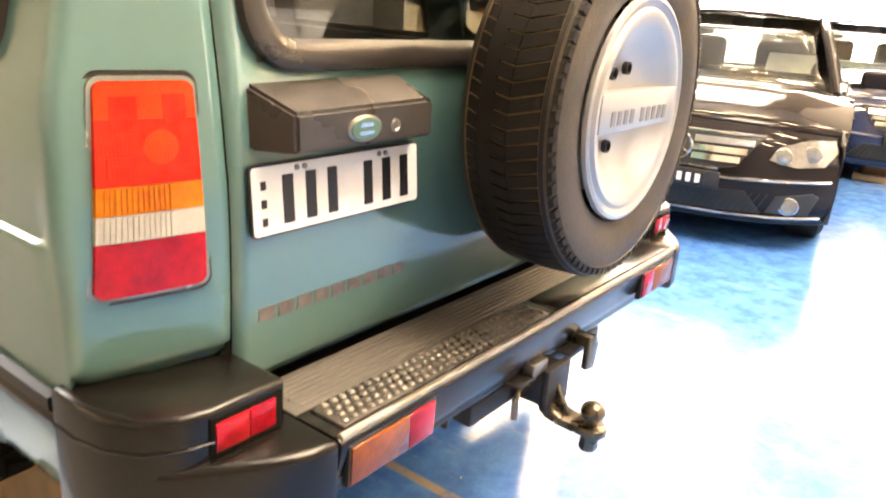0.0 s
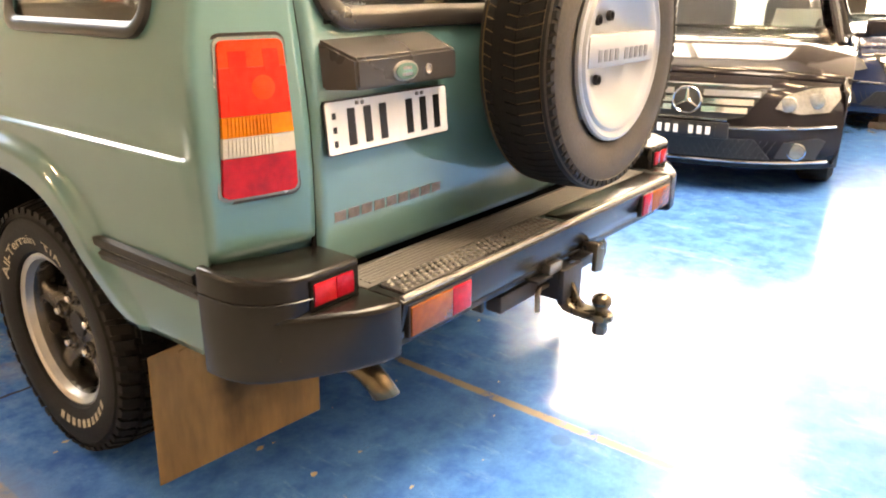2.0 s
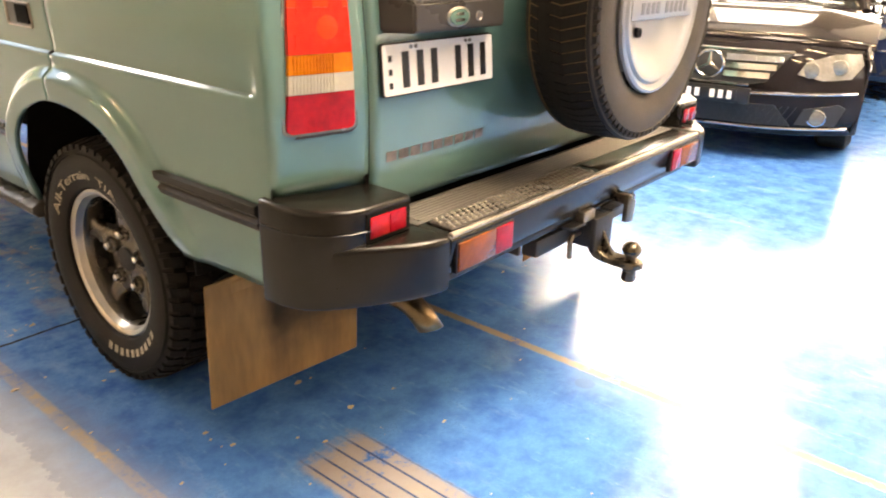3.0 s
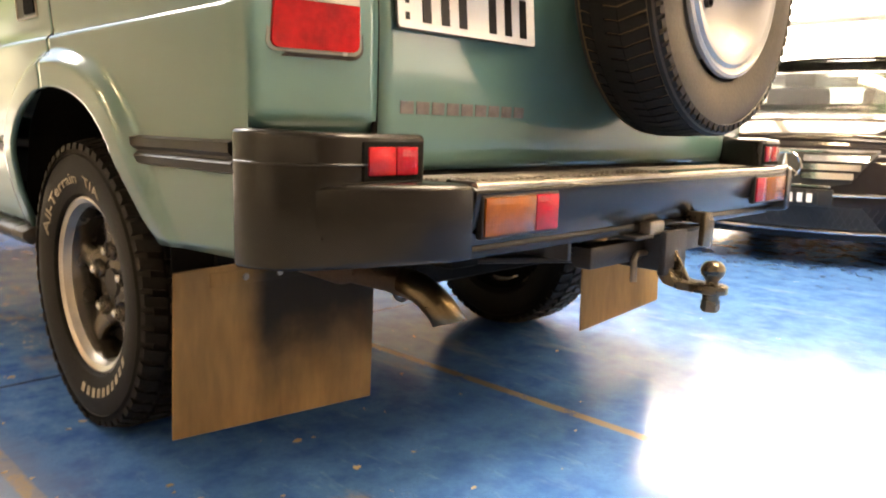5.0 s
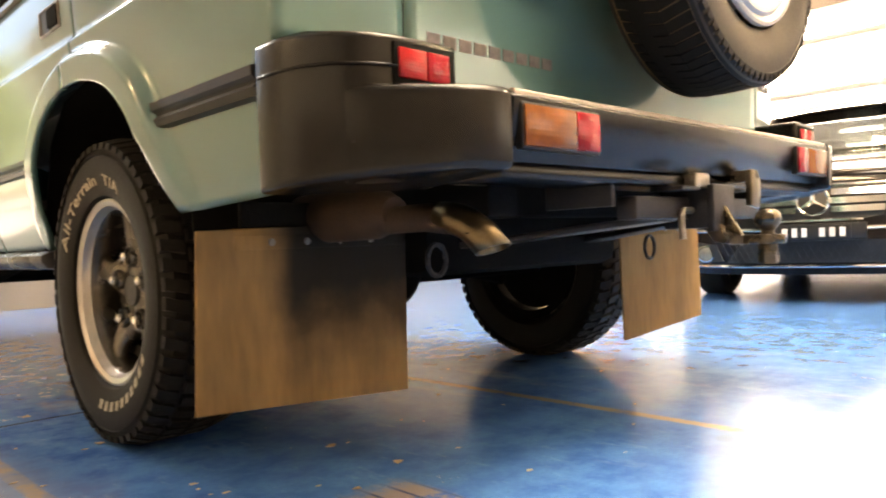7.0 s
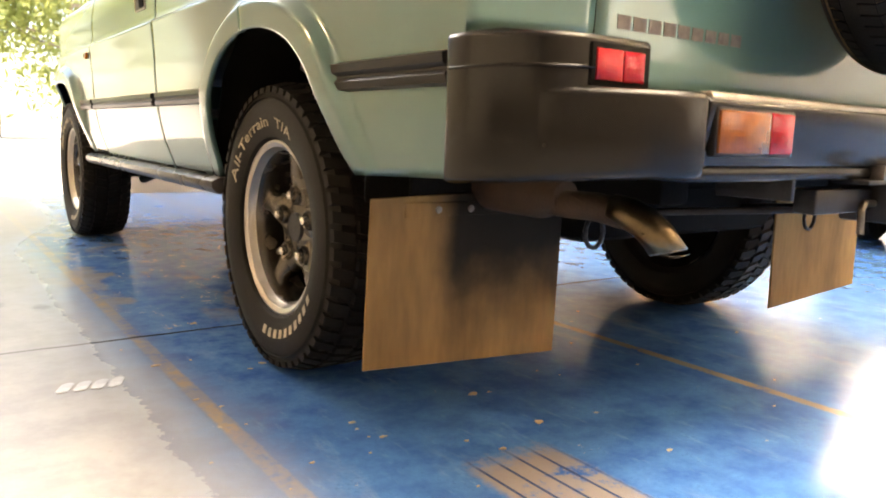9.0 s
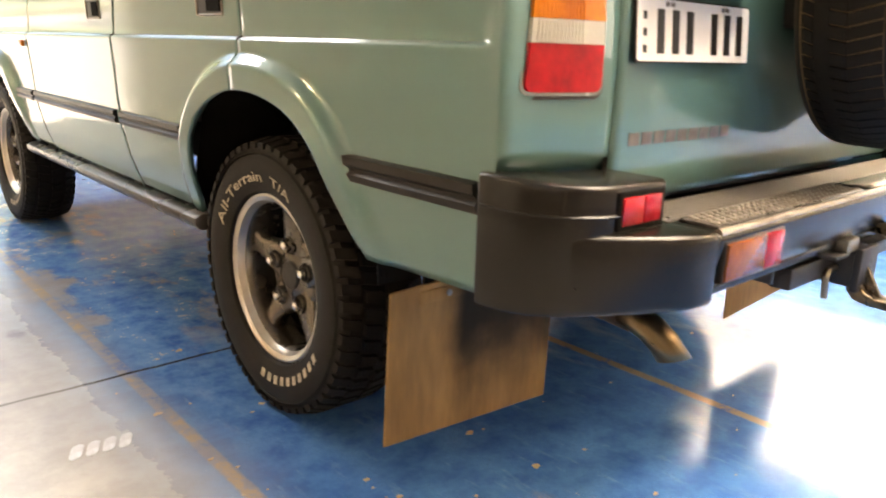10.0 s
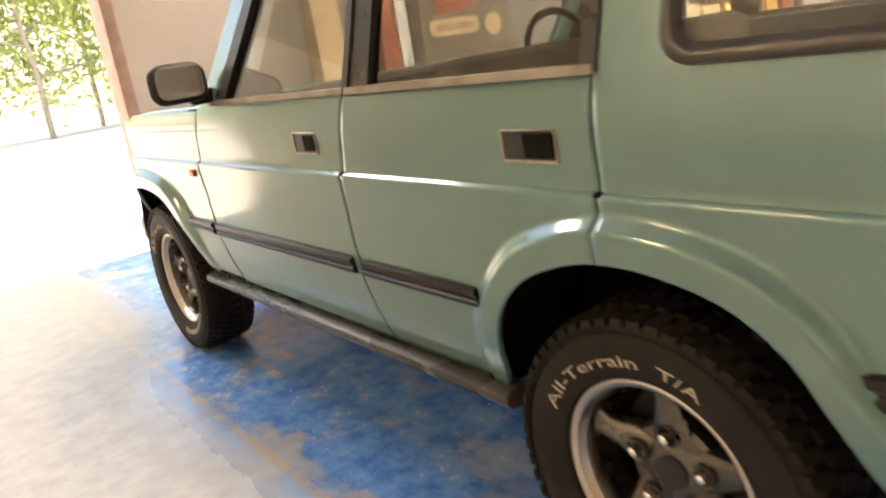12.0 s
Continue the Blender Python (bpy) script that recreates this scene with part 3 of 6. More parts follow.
# two rows of windows in the east wall, daylight behind them
for i in range(2):
    for j, (z0, z1) in enumerate(((0.7, 3.3), (3.8, 5.4))):
        y0 = (EW0, UW0)[j] + 0.02 + i * 1.98
        win = thing("window_%d" % (i + 1 + 3 * j), "bright frosted window with white bars in the hall wall", "window", kind="structure")
        bm = bmesh.new()
        zm = (z0 + z1) / 2
        for lo, hi in (((y0, z0), (y0 + 1.9, z0 + 0.06)), ((y0, z1 - 0.06), (y0 + 1.9, z1)), ((y0, z0 + 0.06), (y0 + 0.05, z1 - 0.06)), ((y0 + 1.85, z0 + 0.06), (y0 + 1.9, z1 - 0.06)), ((y0 + 0.05, zm - 0.02), (y0 + 1.85, zm + 0.02))):
            box(bm, (HX1 + 0.02, lo[0], lo[1]), (HX1 + 0.12, hi[0], hi[1]))
        part("window_frame", bm, M["wall_white"], win)
        for lo, hi in ((z0 + 0.06, zm - 0.02), (zm + 0.02, z1 - 0.06)):
            part("pane", boxed((HX1 + 0.06, y0 + 0.05, lo), (HX1 + 0.07, y0 + 1.85, hi)), M["pane_light"], win)
        if i < 1:
            wall("wall_east_pier_%d" % (j + 1), (HX1, y0 + 1.9, z0), (HX1 + 0.25, y0 + 1.98, z1), "wall_white", "whitewashed pier between windows")


def ceiling_lamp(x, y):
    lamp = thing("ceiling_light", "twin fluorescent batten hanging under the ceiling", "ceiling light", (x, y, HZ - 0.5), "hall lights")
    part("body", boxed((-0.09, -0.62, 0.03), (0.09, 0.62, 0.08), 0.008), M["wall_white"], lamp)
    for dx in (-0.05, 0.05):
        part("lamp_tube", tube(bmesh.new(), [(dx, -0.59, 0.01), (dx, 0.59, 0.01)], 0.018, 10), M["tube"], lamp)
    for dy in (-0.5, 0.5):
        part("hanger", tube(bmesh.new(), [(0, dy, 0.07), (0, dy, 0.5)], 0.004, 6), M["steel"], lamp)


for lx in (0.2, 1.6, 4.6, 7.2):
    for ly in (-5.0, -2.6, 0.2, 3.0):
        if not (lx == 1.6 and ly == -2.6) and not (lx < 1 and ly > -4):
            ceiling_lamp(lx, ly)
# extra batten added out of view to brighten the west and north-west walls
ceiling_lamp(-5.9, 3.4)

# ---------- green off-road wagon: forward is +y, rear axle at y = 0 ----------
WB, AXLE_Z, TYRE_R = 2.54, 0.338, 0.341
suv = thing("off_road_car", "green four-door off-road wagon with black bumpers and spare wheel", "car")

half_width = lerp_table([(0.40, 0.803), (0.43, 0.813), (0.48, 0.830), (0.53, 0.844), (0.62, 0.857), (0.70, 0.861), (0.80, 0.864), (0.880, 0.8700), (0.888, 0.8712), (0.8935, 0.8706),
                         (0.898, 0.8665), (0.9005, 0.8600), (0.915, 0.8582), (0.935, 0.8598), (0.96, 0.8618), (1.00, 0.8635), (1.05, 0.860), (1.085, 0.854), (1.12, 0.845), (1.16, 0.834), (1.20, 0.824), (1.60, 0.735), (1.78, 0.67)])
rear_y = lerp_table([(0.62, -0.820), (0.66, -0.8225), (0.70, -0.8245), (0.78, -0.827), (0.88, -0.828), (0.95, -0.825), (1.0, -0.820), (1.05, -0.8145), (1.1, -0.808), (1.2, -0.793), (1.6, -0.73), (1.8, -0.69)])
smooth_width = lerp_table([(0.40, 0.803), (0.43, 0.813), (0.48, 0.830), (0.53, 0.844), (0.62, 0.857), (0.70, 0.861), (0.80, 0.862), (0.90, 0.866), (1.00, 0.863), (1.05, 0.860), (1.085, 0.854), (1.12, 0.845), (1.16, 0.834), (1.20, 0.824), (1.60, 0.735)])

# lower edge of the bodywork seen from the side, rear arch then front arch
ARCH_R = [(-0.42, 0.492), (-0.387, 0.545), (-0.345, 0.622), (-0.300, 0.690), (-0.215, 0.750), (-0.10, 0.781), (0.02, 0.786), (0.12, 0.766),
          (0.225, 0.716), (0.302, 0.63), (0.350, 0.52), (0.360, 0.44)]
ARCH_F = [(2.54 - 0.44, 0.46), (2.54 - 0.40, 0.55), (2.54 - 0.33, 0.66), (2.54 - 0.22, 0.735), (2.54 - 0.06, 0.765), (2.54 + 0.08, 0.765),
          (2.54 + 0.20, 0.735), (2.54 + 0.28, 0.66), (2.54 + 0.33, 0.56), (2.54 + 0.34, 0.48)]


def smoothed(pts, k=5):
    """A smooth line through the points."""
    out = []
    for i in range(len(pts) - 1):
        p0, p1, p2, p3 = (Vector(pts[max(0, i - 1)]), Vector(pts[i]), Vector(pts[i + 1]), Vector(pts[min(len(pts) - 1, i + 2)]))
        for j in range(k):
            t = j / k
            q = 0.5 * (2 * p1 + (p2 - p0) * t + (2 * p0 - 5 * p1 + 4 * p2 - p3) * t * t + (3 * p1 - p0 - 3 * p2 + p3) * t ** 3)
            out.append((q.x, q.y))
    return out + [tuple(pts[-1])]


ARCH_R, ARCH_F = smoothed(ARCH_R), smoothed(ARCH_F)
low_edge = lerp_table([(-0.86, 0.508), (-0.425, 0.490)] + ARCH_R + [(0.368, 0.436), (2.09, 0.445)] + ARCH_F + [(2.90, 0.50), (3.3, 0.52)])


def arch_distance(y, z):
    best = 9.0
    for line in (ARCH_R, ARCH_F):
        for (ay, az), (by, bz) in zip(line, line[1:]):
            dy, dz = by - ay, bz - az
            t = max(0.0, min(1.0, ((y - ay) * dy + (z - az) * dz) / (dy * dy + dz * dz)))
            best = min(best, math.hypot(y - ay - t * dy, z - az - t * dz))
    return best


def flare(y, z):
    """Raised lip round the wheel openings."""
    d = arch_distance(y, z)
    if d > 0.085:
        return 0.0
    u = min(1.0, max(0.0, (0.085 - d) / 0.036))
    fade = min(1.0, max(0.0, (z - 0.50) / 0.16))
    return (0.008 + 0.020 * fade) * u * u * (3 - 2 * u)


SIDE_Z = [0.40, 0.455, 0.475, 0.50, 0.52, 0.545, 0.57, 0.595, 0.62, 0.64, 0.66, 0.68, 0.70, 0.715, 0.73, 0.745, 0.76, 0.775, 0.79, 0.805, 0.82, 0.835, 0.85, 0.865,
          0.878, 0.884, 0.888, 0.891, 0.8935, 0.896, 0.898, 0.901, 0.908, 0.915, 0.925, 0.935, 0.947, 0.96, 0.98, 1.00, 1.03, 1.05, 1.07, 1.085, 1.095]


UPPER_Z = [z for z in SIDE_Z if z >= 0.878]


def rows_at(lo, zhi, k=24):
    """Heights of one column: even steps from the lower edge to under the crease, then fixed rows."""
    return [lo + (0.876 - lo) * i / k for i in range(k)] + [z for z in UPPER_Z if z < zhi - 0.003] + [zhi]


def nose_in(y):
    """The wing draws in towards the front."""
    return 0.13 * max(0.0, (y - 2.62) / 0.30) ** 2


def side_panel(name, ys, zlo, zhi, sx, label="", lo_of=None, hi_of=None, shift=None):
    """One side panel: columns along the car, rows up the side, cut by its lower and upper edge. sx is -1 on the left."""
    bm = bmesh.new()
    cols = []
    for y in ys:
        col = []
        top = zhi - 0.10 * max(0.0, (y - 2.50) / 0.38) ** 1.6
        for zz in rows_at(low_edge(y), zhi):
            z = min(zz, top) if zz > 0.88 else zz
            yb = max(y, FP(zz) + 0.0025) if y < 1.92 else y
            col.append(bm.verts.new((sx * (half_width(z) + flare(yb, z) - nose_in(yb)), yb, z)))
        cols.append(col)
    rows = cols[0]
    for a, c in zip(cols, cols[1:]):
        for i in range(len(rows) - 1):
            bm.faces.new((a[i], c[i], c[i + 1], a[i + 1]) if sx < 0 else (a[i], a[i + 1], c[i + 1], c[i]))
    bmesh.ops.remove_doubles(bm, verts=bm.verts, dist=0.0004)
    bmesh.ops.dissolve_degenerate(bm, edges=bm.edges, dist=0.0002)
    ref = Vector((sx, 0, 0))
    for f in bm.faces:
        if f.normal.length and f.normal.dot(ref) < 0:
            f.normal_flip()
    return part(name, bm, M["paint"], suv, label, solid=0.014, sharp=50)


def span(a, c, step=0.0125):
    k = max(2, int(abs(c - a) / step))
    return [a + (c - a) * i / k for i in range(k + 1)]


BP = lerp_table([(0.45, 0.815), (0.62, 0.852), (0.75, 0.858), (0.90, 0.855), (1.10, 0.797)])   # seam between the doors
FP = lerp_table([(0.45, 1.79), (0.63, 1.84), (0.88, 1.86), (1.10, 1.77)])                     # seam before the front door


def fitted_panel(name, front_of, back_of, sx, label=""):
    """A door between two seams that bend with height."""
    bm = bmesh.new()
    zhi = 1.095
    k = 72
    rows = rows_at(0.436, zhi)
    grid = []
    for j in range(k + 1):
        col = []
        ym = back_of(0.6) + (front_of(0.6) - back_of(0.6)) * j / k
        lo = low_edge(ym) if ym < 0.40 else 0.436
        for zz in rows_at(lo, zhi):
            y = back_of(zz) + (front_of(zz) - back_of(zz)) * j / k
            if ym < 0.40:
                y = ym
            elif ym < 0.55:
                y = ym + (y - ym) * (ym - 0.40) / 0.15
            col.append(bm.verts.new((sx * (half_width(zz) + flare(y, zz)), y, zz)))
        grid.append(col)
    for a, c in zip(grid, grid[1:]):
        for i in range(len(rows) - 1):
            bm.faces.new((a[i], c[i], c[i + 1], a[i + 1]))
    bmesh.ops.remove_doubles(bm, verts=bm.verts, dist=0.0004)
    bmesh.ops.dissolve_degenerate(bm, edges=bm.edges, dist=0.0002)
    ref = Vector((sx, 0, 0))
    for f in bm.faces:
        if f.normal.length and f.normal.dot(ref) < 0:
            f.normal_flip()
    return part(name, bm, M["paint"], suv, label, solid=0.014, sharp=50)


def rear_plan(z, sx):
    """The quarter's corner in plan at a height: side, rounded corner, slanted lamp face, tailgate seam."""
    tuck = 0.022 * max(0.0, (0.735 - z) / 0.035) ** 1.5 if z < 0.735 else 0.0
    w, r = smooth_width(z) - tuck, rear_y(z) + tuck
    cx, cy = w, r + 0.20 * (w - 0.668)
    ax, ay = w, cy + 0.015
    bx, by = w - 0.022, cy - 0.20 * 0.022
    pts = []
    for i in range(9):
        t = i / 8
        pts.append(((1 - t) ** 2 * ax + 2 * t * (1 - t) * cx + t * t * bx, (1 - t) ** 2 * ay + 2 * t * (1 - t) * cy + t * t * by))
    for i in range(1, 9):
        t = i / 8
        pts.append((bx + (0.668 - bx) * t, by + (r - by) * t))
    pts.append((0.6525, r - 0.0005))
    return [(sx * a, c) for a, c in pts]


QW = (-0.635, -0.120, 1.112, 1.505)   # quarter window opening


def quarter(sx):
    """Rear quarter with arch, crease, lamp corner and window opening, up to the roof."""
    bm = bmesh.new()
    top_rows = [1.112, 1.135, 1.16, 1.20, 1.30, 1.40, 1.505, 1.56, 1.60]
    ys = span(0.0245, QW[1], 0.0105) + span(QW[1], QW[0], 0.010)[1:] + span(QW[0], -0.752, 0.008)[1:]
    cols = []
    for y in ys:
        f = min(1.0, max(0.0, (y + 0.752) / 0.022))
        col = []
        for zz in rows_at(low_edge(y), 1.095) + top_rows:
            w = half_width(zz) * f + smooth_width(zz) * (1 - f)
            yy = y
            if y < QW[0]:
                yy = QW[0] + (y - QW[0]) * (rear_plan(max(zz, 0.735), 1)[0][1] + 0.007 - QW[0]) / (-0.752 - QW[0])
            col.append(bm.verts.new((sx * (w + flare(y, zz)), yy, zz)))
        cols.append(col)
    k_side = len(cols)
    n = len(cols[0])
    k_plan = len(rear_plan(0.9, sx))
    for k in range(k_plan):
        col = []
        for zz in rows_at(0.70 if k > 1 else 0.53, 1.095) + top_rows:
            px, py = rear_plan(max(zz, 0.735 if k < 2 else 0.70), sx)[k]
            col.append(bm.verts.new((px, py, zz)))
        cols.append(col)
    z_of = rows_at(0.7, 1.095) + top_rows
    for c, (a, b) in enumerate(zip(cols, cols[1:])):
        for i in range(n - 1):
            zm = (z_of[i] + z_of[i + 1]) / 2
            ym = (a[i].co.y + b[i].co.y) / 2
            if c < k_side - 1 and QW[0] < ym < QW[1] and QW[2] < zm < QW[3]:
                continue
            bm.faces.new((a[i], b[i], b[i + 1], a[i + 1]))
    bmesh.ops.recalc_face_normals(bm, faces=bm.faces)
    c = max(bm.faces, key=lambda f: f.calc_area())
    probe = [f for f in bm.faces if abs(f.calc_center_median().y + 0.45) < 0.1 and f.calc_center_median().z > 0.95][0]
    if probe.normal.x * sx < 0:
        bmesh.ops.reverse_faces(bm, faces=bm.faces)
    part("quarter_panel", bm, M["paint"], suv, "green rear quarter panel with wheel arch lip", solid=0.014, sharp=50)


for sx in (-1, 1):
    quarter(sx)
    fitted_panel("rear_door", lambda z: BP(z) - 0.0025, lambda z: 0.0295, sx)
    fitted_panel("front_door", lambda z: FP(z) - 0.0025, lambda z: BP(z) + 0.0025, sx)
    side_panel("front_wing", span(1.70, 2.89, 0.012), 0.46, 1.075, sx)

# front end
bm = bmesh.new()
cols = []
for i in range(25):
    x = -0.852 + 1.704 * i / 24
    f = abs(x) / 0.852
    cols.append([bm.verts.new((x * (1 - nose_in(y) / 0.86), y + 0.10 * (1 - f * f) * max(0.0, (y - 2.4) / 0.5), z - 0.012 * f ** 6)) for y, z in ((1.62, 1.085), (1.9, 1.085), (2.4, 1.08), (2.6, 1.066), (2.75, 1.03), (2.85, 0.985), (2.89, 0.95))])
for a, c in zip(cols, cols[1:]):
    for i in range(6):
        bm.faces.new((a[i], c[i], c[i + 1], a[i + 1]))
bmesh.ops.recalc_face_normals(bm, faces=bm.faces)
part("bonnet", bm, M["paint"], suv, solid=-0.012)
part("front_panel", boxed((-0.70, 2.90, 0.60), (0.70, 2.97, 0.94), 0.02), M["paint"], suv)
part("front_bumper", boxed((-0.82, 2.90, 0.44), (0.82, 3.06, 0.60), 0.05), M["bumper"], suv)
for sx in (-1, 1):
    part("headlamp", boxed((sx * 0.55 - 0.14, 2.96, 0.72), (sx * 0.55 + 0.14, 2.985, 0.90), 0.012), M["headlamp"], suv)
    part("side_repeater", boxed((sx * 0.872 - 0.006, 1.90, 0.845), (sx * 0.872 + 0.006, 1.955, 0.87), 0.005), M["amber"], suv, "amber side repeater")

# tailgate with its window opening
def gate_y(z):
    return rear_y(z) - 0.002


bm = bmesh.new()
WX0, WX1, WZ0, WZ1 = -0.600, 0.600, 1.105, 1.56
xs = span(-0.6475, WX0 + 0.012, 0.02) + span(WX0 + 0.012, WX1 - 0.012, 0.03)[1:] + span(WX1 - 0.012, 0.6475, 0.02)[1:]
zs = [0.645, 0.66, 0.68, 0.70, 0.72, 0.75, 0.80, 0.85, 0.90, 0.95, 1.0, 1.03, 1.06, 1.09, WZ0 + 0.01, 1.15, 1.2, 1.3, 1.4, WZ1 - 0.01, 1.60]
grid = [[bm.verts.new((x, gate_y(z) + (0.006 * max(0.0, (0.68 - z) / 0.035) ** 2 if z < 0.68 else 0.0), z)) for z in zs] for x in xs]
for a, c in zip(grid, grid[1:]):
    xm = (a[0].co.x + c[0].co.x) / 2
    for i in range(len(zs) - 1):
        if abs(xm) < WX1 - 0.012 and WZ0 + 0.005 < zs[i] < WZ1 - 0.02:
            continue
        bm.faces.new((a[i], c[i], c[i + 1], a[i + 1]))
for f in bm.faces:
    if f.normal.y > 0:
        f.normal_flip()
tailgate = part("tailgate", bm, M["paint"], suv, "green tailgate with faded lettering and number plate", solid=0.03, sharp=50)


def frame_ring(outer, inner, place, d0, d1):
    """A window rubber: a ring between two outlines with rounded section."""
    bm = bmesh.new()
    k = len(outer)
    def blend(t):
        return [(a + (p - a) * t, c + (q - c) * t) for (a, c), (p, q) in zip(outer, inner)]
    rings = []
    for t, h in ((0, d0), (0.08, d1 * 0.8), (0.25, d1), (0.6, d1), (0.85, d1 * 0.75), (1.0, d0 * 0.3 + d1 * 0.25)):
        rings.append([bm.verts.new(place(a, c, h)) for a, c in blend(t)])
    for r0, r1 in zip(rings, rings[1:]):
        for j in range(k):
            bm.faces.new((r0[j], r0[(j + 1) % k], r1[(j + 1) % k], r1[j]))
    bmesh.ops.recalc_face_normals(bm, faces=bm.faces)
    return bm


def on_gate(a, c, h):
    return (a, gate_y(c) - h, c)


part("rear_window_rubber", frame_ring(rounded(WX0 - 0.012, WZ0 - 0.004, WX1 + 0.012, WZ1, 0.085, 8), rounded(WX0 + 0.035, WZ0 + 0.042, WX1 - 0.035, WZ1 - 0.045, 0.05, 8), on_gate, 0.0, 0.014), M["gasket"], suv)
bm = bmesh.new()
prism(bm, rounded(WX0 + 0.02, WZ0 + 0.025, WX1 - 0.02, WZ1 - 0.03, 0.05, 8), 0.0, 0.004, 'y')
for v in bm.verts:
    v.co.y = gate_y(v.co.z) + 0.004 + v.co.y
rg = part("rear_window", bm, M["glass_dark"], suv, "tinted rear window")

# handle and plate lamp housing
bm = bmesh.new()
back = [(-0.613, 0.999), (-0.610, 1.090), (-0.300, 1.094), (-0.262, 1.066), (-0.262, 1.002)]
front = [(-0.584, 1.001), (-0.587, 1.056), (-0.302, 1.062), (-0.294, 1.056), (-0.292, 1.001)]
vb = [bm.verts.new((x, gate_y(z) + 0.004, z)) for x, z in back]
vf = [bm.verts.new((x, -0.888, z)) for x, z in front]
bm.faces.new(vb)
bm.faces.new(vf)
for i in range(5):
    bm.faces.new((vb[i], vb[(i + 1) % 5], vf[(i + 1) % 5], vf[i]))
bmesh.ops.recalc_face_normals(bm, faces=bm.faces)
bmesh.ops.bevel(bm, geom=list(bm.edges), offset=0.005, segments=2, affect='EDGES')
housing = part("plate_lamp_housing", bm, M["housing"], suv, "black plastic handle housing over the number plate")
bm = bmesh.new()
lathe(bm, [(0, 0.0), (-0.004, 0.0), (-0.004, 0.018), (-0.002, 0.021), (0.0, 0.021)], 28, axis='y')
for v in bm.verts:
    v.co = Vector((v.co.x * 1.75 - 0.455, v.co.y - 0.8875, v.co.z * 0.95 + 1.027))
bdg = part("badge", bm, M["steel"], housing, "oval badge")
bm = bmesh.new()
lathe(bm, [(-0.0055, 0.0), (-0.0055, 0.017), (-0.003, 0.018)], 28, axis='y')
for v in bm.verts:
    v.co = Vector((v.co.x * 1.75 - 0.455, v.co.y - 0.8878, v.co.z * 0.92 + 1.027))
part("badge_face", bm, M["badge"], housing, "green badge face with pale bars")
for dz, w in ((0.006, 0.026), (-0.006, 0.030)):
    part("badge_bar", boxed((-0.455 - w / 2, -0.8940, 1.027 + dz - 0.003), (-0.455 + w / 2, -0.8928, 1.027 + dz + 0.003)), M["chrome"], housing)
bm = lathe(bmesh.new(), [(0.0, 0.0105), (-0.002, 0.0105), (-0.003, 0.0085), (-0.001, 0.006), (-0.001, 0.0)], 20, at=(-0.386, -0.888, 1.026), axis='y')
part("lock", bm, M["steel"], housing, "chrome lock barrel")

# number plate: white with a black edge
PZ0, PZ1, PX0, PX1 = 0.877, 0.980, -0.624, -0.262


def plate_at(a, c, o):
    return (a, -0.8385 + 0.010 * (c - PZ0) / 0.107 - o, c)


def on_plate(outline, o0, o1):
    bm = bmesh.new()
    b0 = [bm.verts.new(plate_at(a, c, o0)) for a, c in outline]
    b1 = [bm.verts.new(plate_at(a, c, o1)) for a, c in outline]
    bm.faces.new(b0)
    bm.faces.new(b1)
    for i in range(len(outline)):
        k = (i + 1) % len(outline)
        bm.faces.new((b0[i], b0[k], b1[k], b1[i]))
    bmesh.ops.recalc_face_normals(bm, faces=bm.faces)
    return bm


number_plate = part("number_plate", on_plate(rounded(PX0, PZ0, PX1, PZ1, 0.008), 0.0, 0.004), M["ink"], tailgate, "white number plate with black characters")
part("plate_face", on_plate(rounded(PX0 + 0.003, PZ0 + 0.003, PX1 - 0.003, PZ1 - 0.003, 0.006), 0.004, 0.0055), M["plate"], tailgate)
bar_parts("plate_bar", [3, 3], PX0 + 0.045, PZ0 + 0.015, 0.300, 0.070, lambda a, c, o: plate_at(a, c, 0.0055 + o), 0.0015, M["ink"], tailgate, 0.44)
for i in range(3):
    bar_parts("plate_bar", [1], PX0 + 0.016, PZ0 + 0.016 + i * 0.026, 0.013, 0.012, lambda a, c, o: plate_at(a, c, 0.0055 + o), 0.001, M["ink"], tailgate, 0.7)
for bx in (PX0 + 0.085, PX0 + 0.10, PX1 - 0.085, PX1 - 0.10):
    part("plate_screw", lathe(bmesh.new(), [(0, 0.0045), (-0.003, 0.004), (-0.004, 0.0)], 10, at=plate_at(bx, PZ1 - 0.010, 0.0055), axis='y'), M["steel"], tailgate)
# faded lettering low on the tailgate
bar_parts("lettering_bar", [9], -0.606, 0.742, 0.336, 0.021, lambda a, c, o: (a, gate_y(c) - o, c), 0.001, M["decal"], tailgate, 0.80)


# tail lamps
def lamp_face(sx, u, z, o):
    """A place on the slanted lamp face: u runs 0 to 1 from the tailgate side outward."""
    w, r = half_width(z), rear_y(z)
    x = 0.693 + u * (0.809 + 0.024 * (1.09 - z) / 0.26 - 0.693)
    y = r + 0.20 * (x - 0.668) + 0.10 * max(0.0, x - 0.775) ** 1.4 * 2.0
    return (sx * x, y - o, z)


